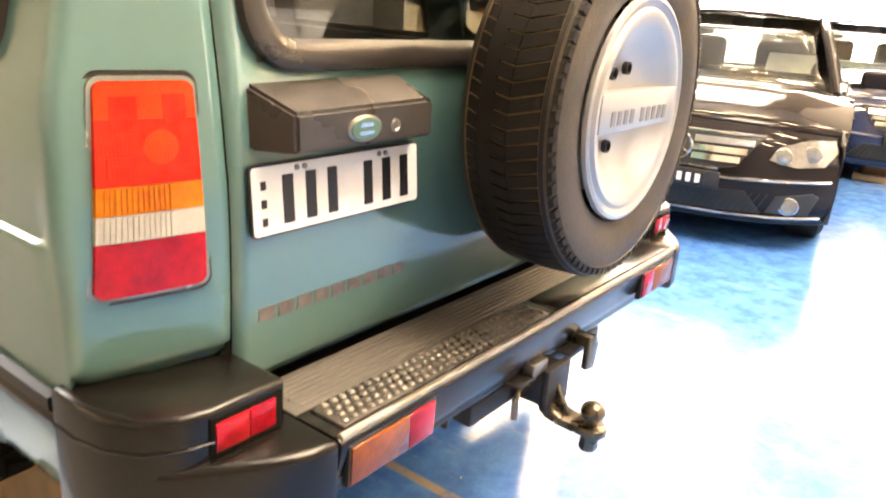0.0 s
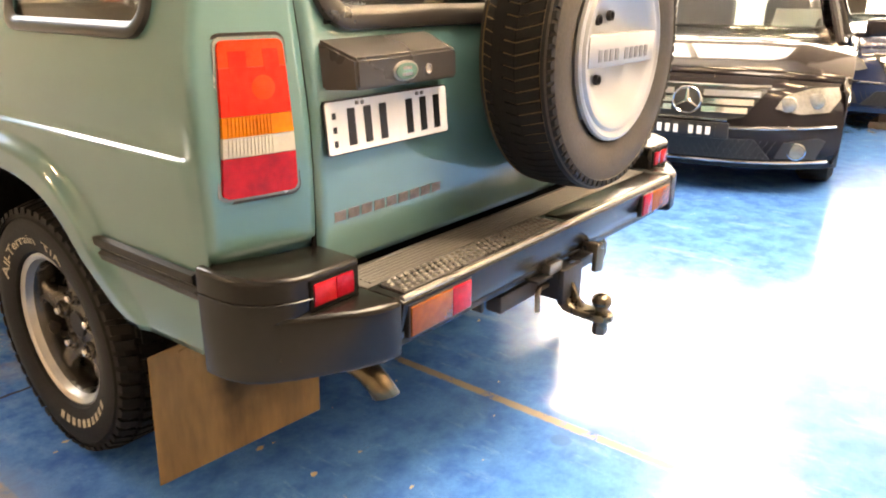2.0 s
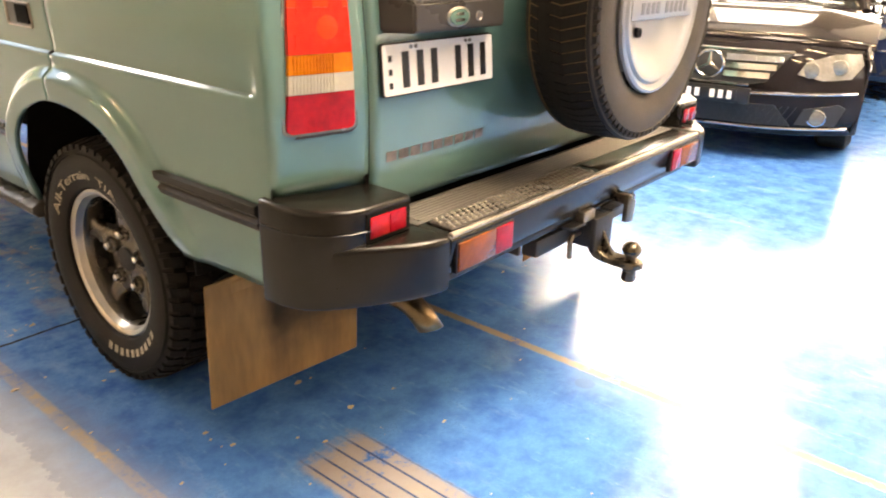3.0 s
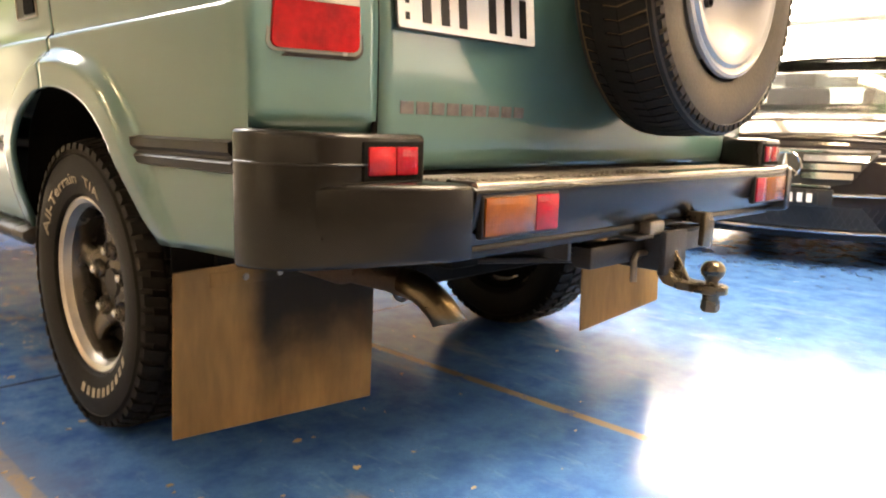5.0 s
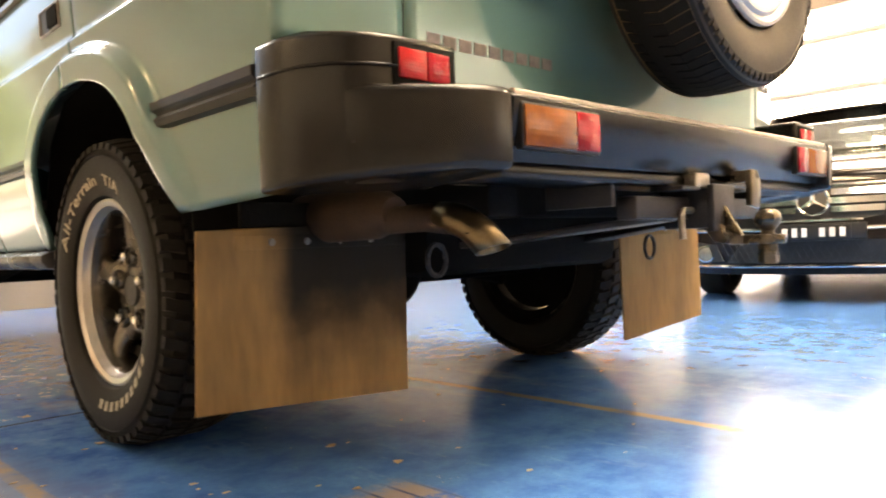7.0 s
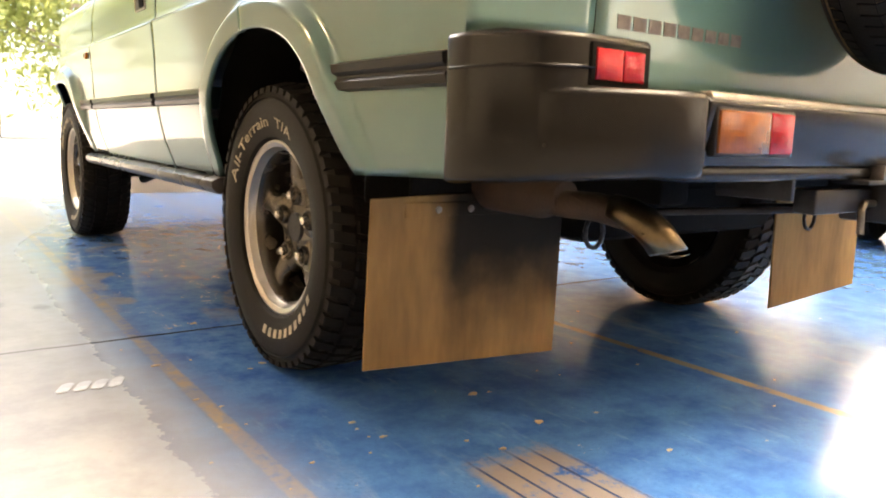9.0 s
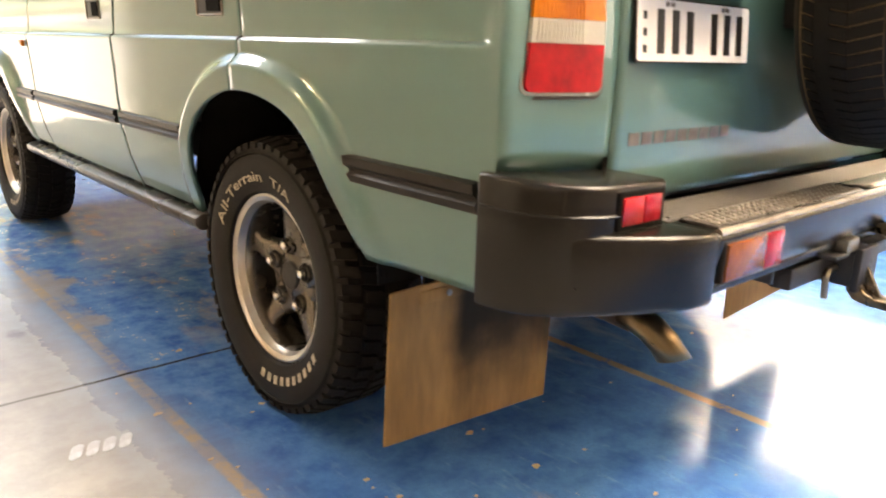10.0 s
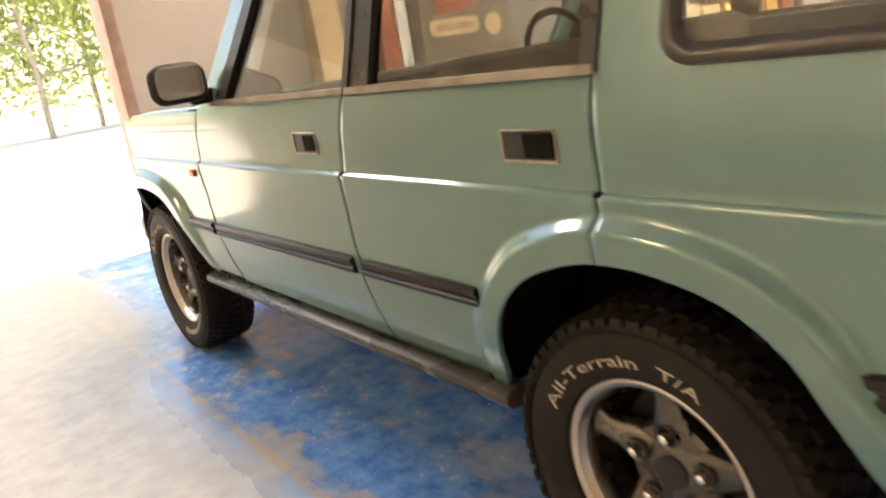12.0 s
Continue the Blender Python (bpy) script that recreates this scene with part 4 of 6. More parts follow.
def lamp_block(sx, u0, u1, z0, z1, o0, o1, r=0.0, bevel=0.0):
    bm = bmesh.new()
    rs = r if isinstance(r, tuple) else (r, r, r, r)
    cu, cz = (u0 + u1) / 2, (z0 + z1) / 2
    out = []
    for (a, c, st), q in zip(((u1, z1, 0), (u0, z1, 90), (u0, z0, 180), (u1, z0, 270)), rs):
        if not q:
            out.append((a, c))
            continue
        for i in range(5):
            ang = radians(st + 90 * i / 4)
            ca, cc = a - math.copysign(q / 0.12, a - cu), c - math.copysign(q, c - cz)
            out.append((ca + q / 0.12 * math.cos(ang), cc + q * math.sin(ang)))
    k = 8
    dense = []
    for (a, c), (p, q) in zip(out, out[1:] + out[:1]):
        m = k if abs(a - p) > 0.3 else 1
        dense += [(a + (p - a) * i / m, c + (q - c) * i / m) for i in range(m)]
    b0 = [bm.verts.new(lamp_face(sx, a, c, o0)) for a, c in dense]
    b1 = [bm.verts.new(lamp_face(sx, a, c, o1)) for a, c in dense]
    fs = [bm.faces.new(b1)]
    for i in range(len(dense)):
        j = (i + 1) % len(dense)
        fs.append(bm.faces.new((b0[i], b0[j], b1[j], b1[i])))
    bmesh.ops.triangulate(bm, faces=fs[:1])
    bmesh.ops.recalc_face_normals(bm, faces=bm.faces)
    for f in bm.faces:
        if f.normal.y > 0.3:
            bmesh.ops.reverse_faces(bm, faces=bm.faces)
            break
    return bm


for sx in (-1, 1):
    part("lamp_surround", lamp_block(sx, -0.085, 1.075, 0.820, 1.107, -0.004, 0.0022, 0.018), M["gasket"], suv)
    tail = part("tail_lamp", lamp_block(sx, -0.048, 1.045, 0.826, 1.101, -0.004, 0.0060, 0.015), M["lamp_rim"], suv, "red, amber and clear tail lamp cluster")
    Z0, Z1 = 0.831, 1.096
    H = Z1 - Z0
    for a, c, m, nm in ((0.0, 0.268, "red", "red_lens"), (0.268, 0.398, "clear", "clear_lens"), (0.398, 0.530, "amber", "amber_lens"), (0.530, 0.83, "red_top", "red_lens"), (0.83, 1.0, "red_orange", "red_lens")):
        part(nm, lamp_block(sx, 0.0, 1.0, Z0 + a * H + 0.0004, Z0 + c * H - 0.0004, 0.0, 0.010, (0.0, 0.0, 0.012, 0.012) if a == 0.0 else (0.012, 0.012, 0.0, 0.0) if c == 1.0 else 0.0), M[m], tail)
    # round reflectors showing through the upper lens
    for u, f, r, m in ((0.38, 0.70, 0.021, "red_orange"),):
        bm = bmesh.new()
        cz = Z0 + f * H
        ring = [bm.verts.new(lamp_face(sx, u + r / 0.12 * math.cos(6.2832 * q / 20), cz + r * math.sin(6.2832 * q / 20), 0.0101)) for q in range(20)]
        mid = bm.verts.new(lamp_face(sx, u, cz, 0.0125))
        for q in range(20):
            bm.faces.new((ring[q], ring[(q + 1) % 20], mid) if sx > 0 else (ring[(q + 1) % 20], ring[q], mid))
        bmesh.ops.recalc_face_normals(bm, faces=bm.faces)
        part("bulb_reflector", bm, M[m], tail)
    for u0, u1, f0, f1 in ((0.10, 0.34, 0.80, 0.94), (0.60, 0.86, 0.79, 0.93), (0.58, 0.90, 0.56, 0.66)):
        part("reflector_step", lamp_block(sx, u0, u1, Z0 + f0 * H, Z0 + f1 * H, 0.0098, 0.0106), M["red_top"], tail)
    # ribs moulded into the lenses
    for a, c, m in ((0.275, 0.39, "clear"), (0.405, 0.525, "amber")):
        bm = bmesh.new()
        for i in range(13):
            u = 0.32 + 0.6 * i / 12
            g = lamp_block(sx, u - 0.012, u + 0.012, Z0 + a * H, Z0 + c * H, 0.009, 0.0115)
            me = bpy.data.meshes.new("rib")
            g.to_mesh(me)
            bm.from_mesh(me)
            g.free()
            bpy.data.meshes.remove(me)
        part("lens_ribs", bm, M[m], tail)

# dark strips added behind tailgate and door gaps to stand for their shade
def seam(points, across, depth):
    """A dark ribbon standing for shade behind a gap; across is the half width, as a vector."""
    bm = bmesh.new()
    a = [bm.verts.new(Vector(p) - across) for p in points]
    c = [bm.verts.new(Vector(p) + across) for p in points]
    for i in range(len(points) - 1):
        bm.faces.new((a[i], c[i], c[i + 1], a[i + 1]))
    part("seam_shade_strip", bm, M["underseal"], suv, solid=depth)


SEAM_Z = [0.66 + 0.03 * i for i in range(31)]
for sx in (-1, 1):
    seam([(sx * 0.650, gate_y(z) + 0.004, z) for z in SEAM_Z], Vector((0.0085, 0, 0)), 0.003)
    seam([(sx * (half_width(z) - 0.0034), 0.0272, z) for z in np.linspace(0.80, 1.09, 110).tolist()], Vector((0, 0.008, 0)), 0.003)
    seam([(sx * (half_width(z) - 0.0034), BP(z), z) for z in np.linspace(0.445, 1.09, 160).tolist()], Vector((0, 0.008, 0)), 0.003)
    seam([(sx * (half_width(z) - 0.0034), FP(z), z) for z in np.linspace(0.46, 1.08, 160).tolist()], Vector((0, 0.008, 0)), 0.003)

# side rubbing strips
def strip(y0, y1, z0, z1, sx):
    bm = bmesh.new()
    ys = span(y0, y1, 0.04)
    prof = [(-0.002, 0.0), (0.013, 0.004), (0.015, 0.016), (0.009, 0.022), (0.009, 0.026), (0.015, 0.032), (0.013, 0.046), (-0.002, 0.050)]
    h = (z1 - z0) / 0.050
    rings = [[bm.verts.new((sx * (half_width(z0 + q * h) + p), y + 0.012 * (q / 0.05) * (1 if j == 0 else 0), z0 + q * h)) for p, q in prof] for j, y in enumerate(ys)]
    for a, c in zip(rings, rings[1:]):
        for i in range(len(prof) - 1):
            bm.faces.new((a[i], c[i], c[i + 1], a[i + 1]))
    bm.faces.new(rings[0])
    bm.faces.new(rings[-1])
    bmesh.ops.recalc_face_normals(bm, faces=bm.faces)
    part("rubbing_strip", bm, M["plastic"], suv, "black ribbed rubbing strip")


for sx in (-1, 1):
    strip(-0.752, -0.343, 0.640, 0.694, sx)
    strip(0.374, 0.834, 0.630, 0.674, sx)
    strip(0.874, 1.825, 0.630, 0.674, sx)
    strip(1.855, 2.10, 0.630, 0.674, sx)
    bm = prism(bmesh.new(), [(0.785, 0.385), (0.842, 0.392), (0.856, 0.408), (0.856, 0.426), (0.834, 0.436), (0.785, 0.436)], 0.345, 2.11, 'y', 0.004)
    for v in bm.verts:
        v.co.x *= sx
    part("sill", bm, M["housing"], suv, "black sill moulding")

# rear bumper: step bar, corner caps
def mirror_x(pts, sx):
    return [(sx * a, c) for a, c in pts]


UPPER = [(-0.876, -0.752), (-0.877, -0.815), (-0.868, -0.862), (-0.842, -0.903), (-0.800, -0.930), (-0.765, -0.938), (-0.646, -0.938), (-0.646, -0.818), (-0.668, -0.815),
         (-0.76, -0.79), (-0.82, -0.752)]
LOWER = [(-0.8735, -0.754), (-0.8745, -0.815), (-0.8655, -0.861), (-0.841, -0.901), (-0.810, -0.931), (-0.762, -0.967), (-0.715, -0.998), (-0.672, -1.018), (-0.622, -1.025), (-0.622, -0.84), (-0.80, -0.765)]
rear_bumper = part("rear_bumper", prism(bmesh.new(), [(-1.014, 0.634), (-1.0235, 0.626), (-1.0145, 0.572), (-0.992, 0.536), (-0.835, 0.535), (-0.835, 0.634)], -0.6205, 0.6205, 'x', 0.004, 2), M["bumper"], suv, "black rear step bumper with tread plate")
part("lower_lip", boxed((-0.61, -0.985, 0.512), (0.61, -0.86, 0.537), 0.008), M["bumper"], rear_bumper)
for sx in (-1, 1):
    bm = prism(bmesh.new(), mirror_x(LOWER, -sx), 0.520, 0.638, 'z', 0.012, 3)
    for v in bm.verts:
        if v.co.z < 0.56:
            v.co.z -= 0.022 * min(1.0, max(0.0, (v.co.y + 1.0) / 0.24))
    cap = part("bumper_corner", bm, M["bumper"], suv, "black rounded bumper corner with red reflector")
    bm = prism(bmesh.new(), mirror_x(UPPER, -sx), 0.5215, 0.709, 'z', 0.009, 3)
    for v in bm.verts:
        if v.co.z < 0.56:
            v.co.z -= 0.022 * min(1.0, max(0.0, (v.co.y + 1.0) / 0.24))
        if v.co.z > 0.66 and abs(v.co.x) > 0.80 and v.co.y > -0.86:
            v.co.z += 0.004
    part("upper_cap", bm, M["bumper"], cap)
    bm = bmesh.new()
    tube(bm, [(sx * -x, y, z) for x, y, z in ((0.8765 * -1, -0.765, 0.664), (-0.8775, -0.815, 0.664), (-0.869, -0.863, 0.664), (-0.843, -0.905, 0.664), (-0.80, -0.932, 0.664), (-0.765, -0.940, 0.664))], 0.0022, 6)
    part("moulded_line", bm, M["bumper"], cap)
    lo, hi = sorted((sx * 0.771, sx * 0.655))
    part("reflector_frame", boxed((lo, -0.9410, 0.640), (hi, -0.930, 0.698), 0.002), M["underseal"], cap)
    for x0, x1, m in ((0.764, 0.712, "red"), (0.711, 0.668, "bumper_red")):
        lo, hi = sorted((sx * x0, sx * x1))
        part("reflector", boxed((lo, -0.9440, 0.648), (hi, -0.935, 0.690), 0.002), M[m], cap, "red reflector")
    lo, hi = sorted((sx * 0.608, sx * 0.412))
    lamp = part("bumper_lamp", boxed((lo, -1.0245, 0.551), (hi, -1.010, 0.620), 0.003), M["plastic"], rear_bumper, "amber and red bumper lamp")
    mid = sx * 0.478
    lo, hi = sorted((sx * 0.604, mid))
    part("amber_lens", boxed((lo, -1.0285, 0.555), (hi, -1.012, 0.616), 0.003), M["bumper_amber"], rear_bumper)
    lo, hi = sorted((mid, sx * 0.416))
    part("red_lens", boxed((lo, -1.0285, 0.555), (hi, -1.012, 0.616), 0.003), M["bumper_red"], rear_bumper)
for i in range(7):
    y = -0.845 - i * 0.0118
    part("step_rib", tube(bmesh.new(), [(-0.60, y, 0.6350), (0.60, y, 0.6350)], 0.0035, 8), M["step_plastic"], rear_bumper)
part("step_platform", boxed((-0.6195, -0.9295, 0.6325), (0.6195, -0.8280, 0.6352), 0.001), M["step_plastic"], rear_bumper, "grey ribbed step strip")
part("tread_plate", boxed((-0.598, -1.004, 0.632), (-0.020, -0.934, 0.639), 0.003), M["housing"], rear_bumper, "black tread plate with raised dots")
bm = bmesh.new()
for i in range(31):
    for j in range(4):
        cx, cy = -0.586 + i * 0.0185 + (0.009 if j % 2 else 0), -0.993 + j * 0.0165
        if cx > -0.03:
            continue
        lathe(bm, [(0.6385, 0.0068), (0.6410, 0.0060), (0.6428, 0.0034), (0.6432, 0.0)], 8, at=(cx, cy, 0), axis='z')
tagged(part("tread_dots", bm, M["tread_metal"], rear_bumper, "worn dull dots of the tread plate"), kind="stuff")
part("tread_plate", boxed((0.020, -1.004, 0.632), (0.598, -0.934, 0.638), 0.003), M["bumper"], rear_bumper)
part("edge_bead", tube(bmesh.new(), [(-0.615, -1.013, 0.632), (0.615, -1.013, 0.632)], 0.007, 10), M["steel"], rear_bumper)

# mud flaps
for sx in (-1, 1):
    bm = prism(bmesh.new(), [(sx * 0.868, 0.455), (sx * 0.880, 0.147), (sx * 0.415, 0.118), (sx * 0.405, 0.470)], -0.535, -0.529, 'y', 0.0015, 1)
    flap = part("mud_flap", bm, M["flap_soot_shade" if sx < 0 else "flap"], suv, "muddy brown rubber mud flap")
    part("flap_strip", boxed((min(sx * 0.80, sx * 0.41), -0.538, 0.420), (max(sx * 0.80, sx * 0.41), -0.535, 0.446), 0.001), M["flap_soot_shade" if sx < 0 else "flap"], flap)
    for i in range(4):
        part("rivet", lathe(bmesh.new(), [(0, 0.007), (-0.003, 0.006), (-0.004, 0.0)], 12, at=(sx * (0.728 - i * 0.075), -0.539, 0.433), axis='y'), M["steel"], flap)
    part("flap_bracket", boxed((min(sx * 0.78, sx * 0.40), -0.528, 0.44), (max(sx * 0.78, sx * 0.40), -0.515, 0.505), 0.003), M["underseal"], suv)


# wheels: outward is -x in the wheel's own space
def tyre_mesh(bm, width, tread, spare=False):
    """The carcass goes into bm, the tread blocks into tread."""
    w = width / 2
    R = TYRE_R - (0.012 if spare else 0.0)
    base = 0.0045 if spare else 0.010
    prof = [(w * 0.72, 0.205), (w * 0.93, 0.225), (w, 0.262), (w * 0.985, 0.295), (w * 0.90, 0.320), (w * 0.80, R - base), (-w * 0.80, R - base),
            (-w * 0.90, 0.320), (-w * 0.985, 0.295), (-w, 0.262), (-w * 0.93, 0.225), (-w * 0.89, 0.214), (-w * 0.72, 0.205)]
    lathe(bm, prof, 72, lambda i: 1 if i in (5,) else 0)
    lathe(bm, [(w * 0.97, 0.302), (w * 1.0, 0.303), (w * 0.96, 0.307)], 72)
    lathe(bm, [(-w * 0.96, 0.307), (-w * 1.0, 0.303), (-w * 0.97, 0.302)], 72)

    def block(xa, xb, ta, tb, skew_a, skew_b, r0, r1, inset=0.002):
        vs = []
        for r, s in ((r0, 0.0), (r1, inset)):
            for x, t, k in ((xa + s, ta, skew_a), (xb - s, ta, skew_b), (xb - s, tb, skew_b), (xa + s, tb, skew_a)):
                tt = t + k + (s / R if t == ta else -s / R)
                rr = r - (0.012 if abs(x) > w * 0.86 else 0.003 if abs(x) > w * 0.6 else 0.0)
                vs.append(tread.verts.new((x, rr * math.cos(tt), rr * math.sin(tt))))
        for q in ((4, 5, 6, 7), (0, 1, 5, 4), (1, 2, 6, 5), (2, 3, 7, 6), (3, 0, 4, 7)):
            tread.faces.new([vs[i] for i in q])
    if spare:
        lathe(tread, [(w * 0.78, R - 0.0025), (w * 0.92, 0.318)], 72)
        lathe(tread, [(-w * 0.92, 0.318), (-w * 0.78, R - 0.0025)], 72)
        lathe(tread, [(w * 0.205, R - 0.009), (w * 0.21, R - 0.0006), (w * 0.505, R - 0.0006), (w * 0.51, R - 0.009)], 72)
        n = 80
        for i in range(n):
            dt = 2 * math.pi / n
            t0, t1 = dt * i, dt * (i + 0.90)
            block(0.715 * w, 0.90 * w, t0, t1, dt * 0.22, 0.0, R - 0.011, R, 0.0005)
            block(0.505 * w, 0.715 * w, t0, t1, -dt * 0.05, dt * 0.22, R - 0.011, R, 0.0005)
            block(-0.12 * w, 0.21 * w, t0 + dt * 0.3, t1 + dt * 0.3, -dt * 0.08, dt * 0.14, R - 0.011, R, 0.0005)
            block(-0.76 * w, -0.12 * w, t0 + dt * 0.3, t1 + dt * 0.3, dt * 0.50, -dt * 0.08, R - 0.011, R, 0.0005)
            block(-1.0 * w, -0.765 * w, t0, t0 + dt * 0.72, dt * 0.2, 0.0, R - 0.014, R - 0.001, 0.0012)
    else:
        n = 54
        for i in range(n):
            t0 = 2 * math.pi * i / n
            dt = 2 * math.pi / n
            odd = dt * 0.5
            long_ = 1.0 if i % 2 else 0.86
            block(-0.99 * w * (0.96 + 0.03 * long_), -0.56 * w, t0, t0 + dt * 0.72, 0.0, dt * 0.25, R - 0.014, R)
            block(-0.50 * w, -0.06 * w, t0 + odd, t0 + odd + dt * 0.72, dt * 0.1, dt * 0.4, R - 0.012, R)
            block(0.02 * w, 0.46 * w, t0, t0 + dt * 0.72, dt * 0.4, dt * 0.1, R - 0.012, R)
            block(0.52 * w, 0.98 * w, t0 + odd, t0 + odd + dt * 0.72, dt * 0.25, 0.0, R - 0.014, R)
    bmesh.ops.recalc_face_normals(tread, faces=tread.faces)
    return bm


def sidewall_bars(counts, mid, arc, r0, r1, x, parent):
    """Raised letter-sized bars round the sidewall, each a part."""
    total = sum(counts) + 0.9 * (len(counts) - 1)
    st = arc / total
    a = mid - arc / 2
    for c in counts:
        for _ in range(c):
            bm = bmesh.new()
            t0, t1 = radians(a + 0.20 * st), radians(a + 0.72 * st)
            vs = []
            for o in (0.0, -0.0012):
                for t, r in ((t0, r0), (t1, r0), (t1, r1), (t0, r1)):
                    vs.append(bm.verts.new((x(r) + o, r * math.cos(t), r * math.sin(t))))
            for q in ((4, 5, 6, 7), (0, 1, 5, 4), (1, 2, 6, 5), (2, 3, 7, 6), (3, 0, 4, 7)):
                bm.faces.new([vs[i] for i in q])
            bmesh.ops.recalc_face_normals(bm, faces=bm.faces)
            part("lettering_bar", bm, M["white_text"], parent)
            a += st
        a += 0.9 * st


WORD_MID, WORD_END = 124, 109


def bent_words(words, mid, arc, r0, r1, x, parent):
    """Words round the sidewall, raised a little, in the built-in font."""
    cu = bpy.data.curves.new("words", 'FONT')
    cu.body, cu.extrude, cu.resolution_u = words, 0.5, 3
    ob = bpy.data.objects.new("words", cu)
    scene.collection.objects.link(ob)
    dg = bpy.context.evaluated_depsgraph_get()
    me = bpy.data.meshes.new_from_object(ob.evaluated_get(dg))
    bpy.data.objects.remove(ob)
    bm = bmesh.new()
    bm.from_mesh(me)
    bpy.data.meshes.remove(me)
    xs_ = [v.co.x for v in bm.verts]
    ys_ = [v.co.y for v in bm.verts]
    a0, a1, b0, b1 = min(xs_), max(xs_), min(ys_), max(ys_)
    for v in bm.verts:
        t = radians(mid + arc / 2 - arc * (v.co.x - a0) / (a1 - a0))
        r = r0 + (r1 - r0) * (v.co.y - b0) / (b1 - b0)
        v.co = Vector((x(r) + (-0.0012 if v.co.z > 0 else 0.001), -r * math.cos(t), r * math.sin(t)))
    bmesh.ops.recalc_face_normals(bm, faces=bm.faces)
    part("lettering", bm, M["white_text"], parent, "raised cream lettering")


def road_wheel(parent, at, turn):
    """Alloy wheel with five broad spokes, dark paint and bright rim, on an all-terrain tyre with raised cream lettering."""
    wdt = 0.222
    lip = -0.088
    bm = bmesh.new()
    lathe(bm, [(lip + 0.004, 0.209), (lip - 0.003, 0.207), (lip - 0.004, 0.202), (lip + 0.002, 0.192), (lip + 0.014, 0.188), (lip + 0.020, 0.184)], 64)
    lathe(bm, [(lip + 0.020, 0.184), (lip + 0.026, 0.180), (lip + 0.05, 0.177), (lip + 0.10, 0.172), (0.085, 0.176), (0.088, 0.205)], 64, lambda i: 1 if i < 3 else 2)
    # hub
    lathe(bm, [(lip + 0.050, 0.0), (lip + 0.050, 0.050), (lip + 0.053, 0.056), (lip + 0.055, 0.092), (lip + 0.064, 0.101), (lip + 0.10, 0.103), (lip + 0.10, 0.0)], 40, lambda i: 1)
    bmesh.ops.recalc_face_normals(bm, faces=bm.faces)
    wheel = part("wheel", bm, [M["rim_lip"], M["rim_dark"], M["underseal"]], parent, "five-spoke alloy wheel, dark spokes and bright rim, all-terrain tyre")
    for k in range(5):
        t = 2 * math.pi * k / 5 + radians(90)
        c, s = math.cos(t), math.sin(t)
        bm = bmesh.new()
        vs = []
        for q in range(9):
            u = q / 8
            r = 0.055 + 0.128 * u
            hw = 0.052 - 0.024 * min(1.0, u / 0.75) + 0.010 * max(0.0, (u - 0.75) / 0.25) ** 2
            h0 = lip + 0.052 - 0.016 * u
            h1 = lip + 0.096 - 0.022 * u
            ring = [(h0 + 0.022, -1.0), (h0 + 0.009, -0.93), (h0 + 0.002, -0.72), (h0, -0.35), (h0, 0.35), (h0 + 0.002, 0.72), (h0 + 0.009, 0.93), (h0 + 0.022, 1.0), (h1, 0.9), (h1, -0.9)]
            vs.append([bm.verts.new((h, r * c - p * hw * s, r * s + p * hw * c)) for h, p in ring])
        for a, b in zip(vs, vs[1:]):
            for i in range(10):
                bm.faces.new((a[i], a[(i + 1) % 10], b[(i + 1) % 10], b[i]))
        bm.faces.new(vs[0])
        bm.faces.new(vs[-1])
        bmesh.ops.recalc_face_normals(bm, faces=bm.faces)
        part("spoke", bm, M["rim_dark"], wheel, sharp=60)
    tread = bmesh.new()
    part("tyre", tyre_mesh(bmesh.new(), wdt, tread), [M["rubber"], M["rubber"]], wheel, "black all-terrain tyre with cream sidewall lettering")
    tagged(part("tread", tread, M["rubber"], wheel), kind="stuff")
    part("brake_disc", lathe(bmesh.new(), [(lip + 0.112, 0.0), (lip + 0.112, 0.150), (lip + 0.125, 0.152), (lip + 0.125, 0.0)], 40), M["iron"], wheel)
    part("brake_backing", lathe(bmesh.new(), [(0.030, 0.0), (0.030, 0.120), (0.045, 0.168), (0.052, 0.168), (0.052, 0.0)], 36), M["underseal"], wheel)
    part("hub_cap", lathe(bmesh.new(), [(lip + 0.050, 0.036), (lip + 0.044, 0.034), (lip + 0.042, 0.0)], 28), M["iron"], wheel)
    for k in range(5):
        t = 2 * math.pi * k / 5 + radians(90)
        py, pz = 0.078 * math.cos(t), 0.078 * math.sin(t)
        part("nut_seat", lathe(bmesh.new(), [(lip + 0.056, 0.0250), (lip + 0.042, 0.0228), (lip + 0.0395, 0.0212), (lip + 0.041, 0.0190), (lip + 0.056, 0.0145)], 24, at=(0, py, pz)), M["rim_dark"], wheel)
        part("wheel_nut", lathe(bmesh.new(), [(lip + 0.056, 0.0125), (lip + 0.034, 0.0125), (lip + 0.028, 0.0100), (lip + 0.0255, 0.0050), (lip + 0.025, 0.0)], 6, at=(0, py, pz)), M["chrome"], wheel)
    wall_x = lerp_table([(0.225, -0.93 * wdt / 2), (0.262, -wdt / 2), (0.295, -0.985 * wdt / 2)])
    bent_words("All-Terrain", WORD_MID, 66, 0.238, 0.262, lambda r: wall_x(r) - 0.0004, wheel)
    bent_words("T/A", 180 - WORD_END, 20, 0.238, 0.262, lambda r: wall_x(r) - 0.0004, wheel)
    sidewall_bars([10], -116, 72, 0.240, 0.260, lambda r: wall_x(r) - 0.0004, wheel)
    wheel.matrix_basis = pose(*at, 0, 0, turn)
    return wheel


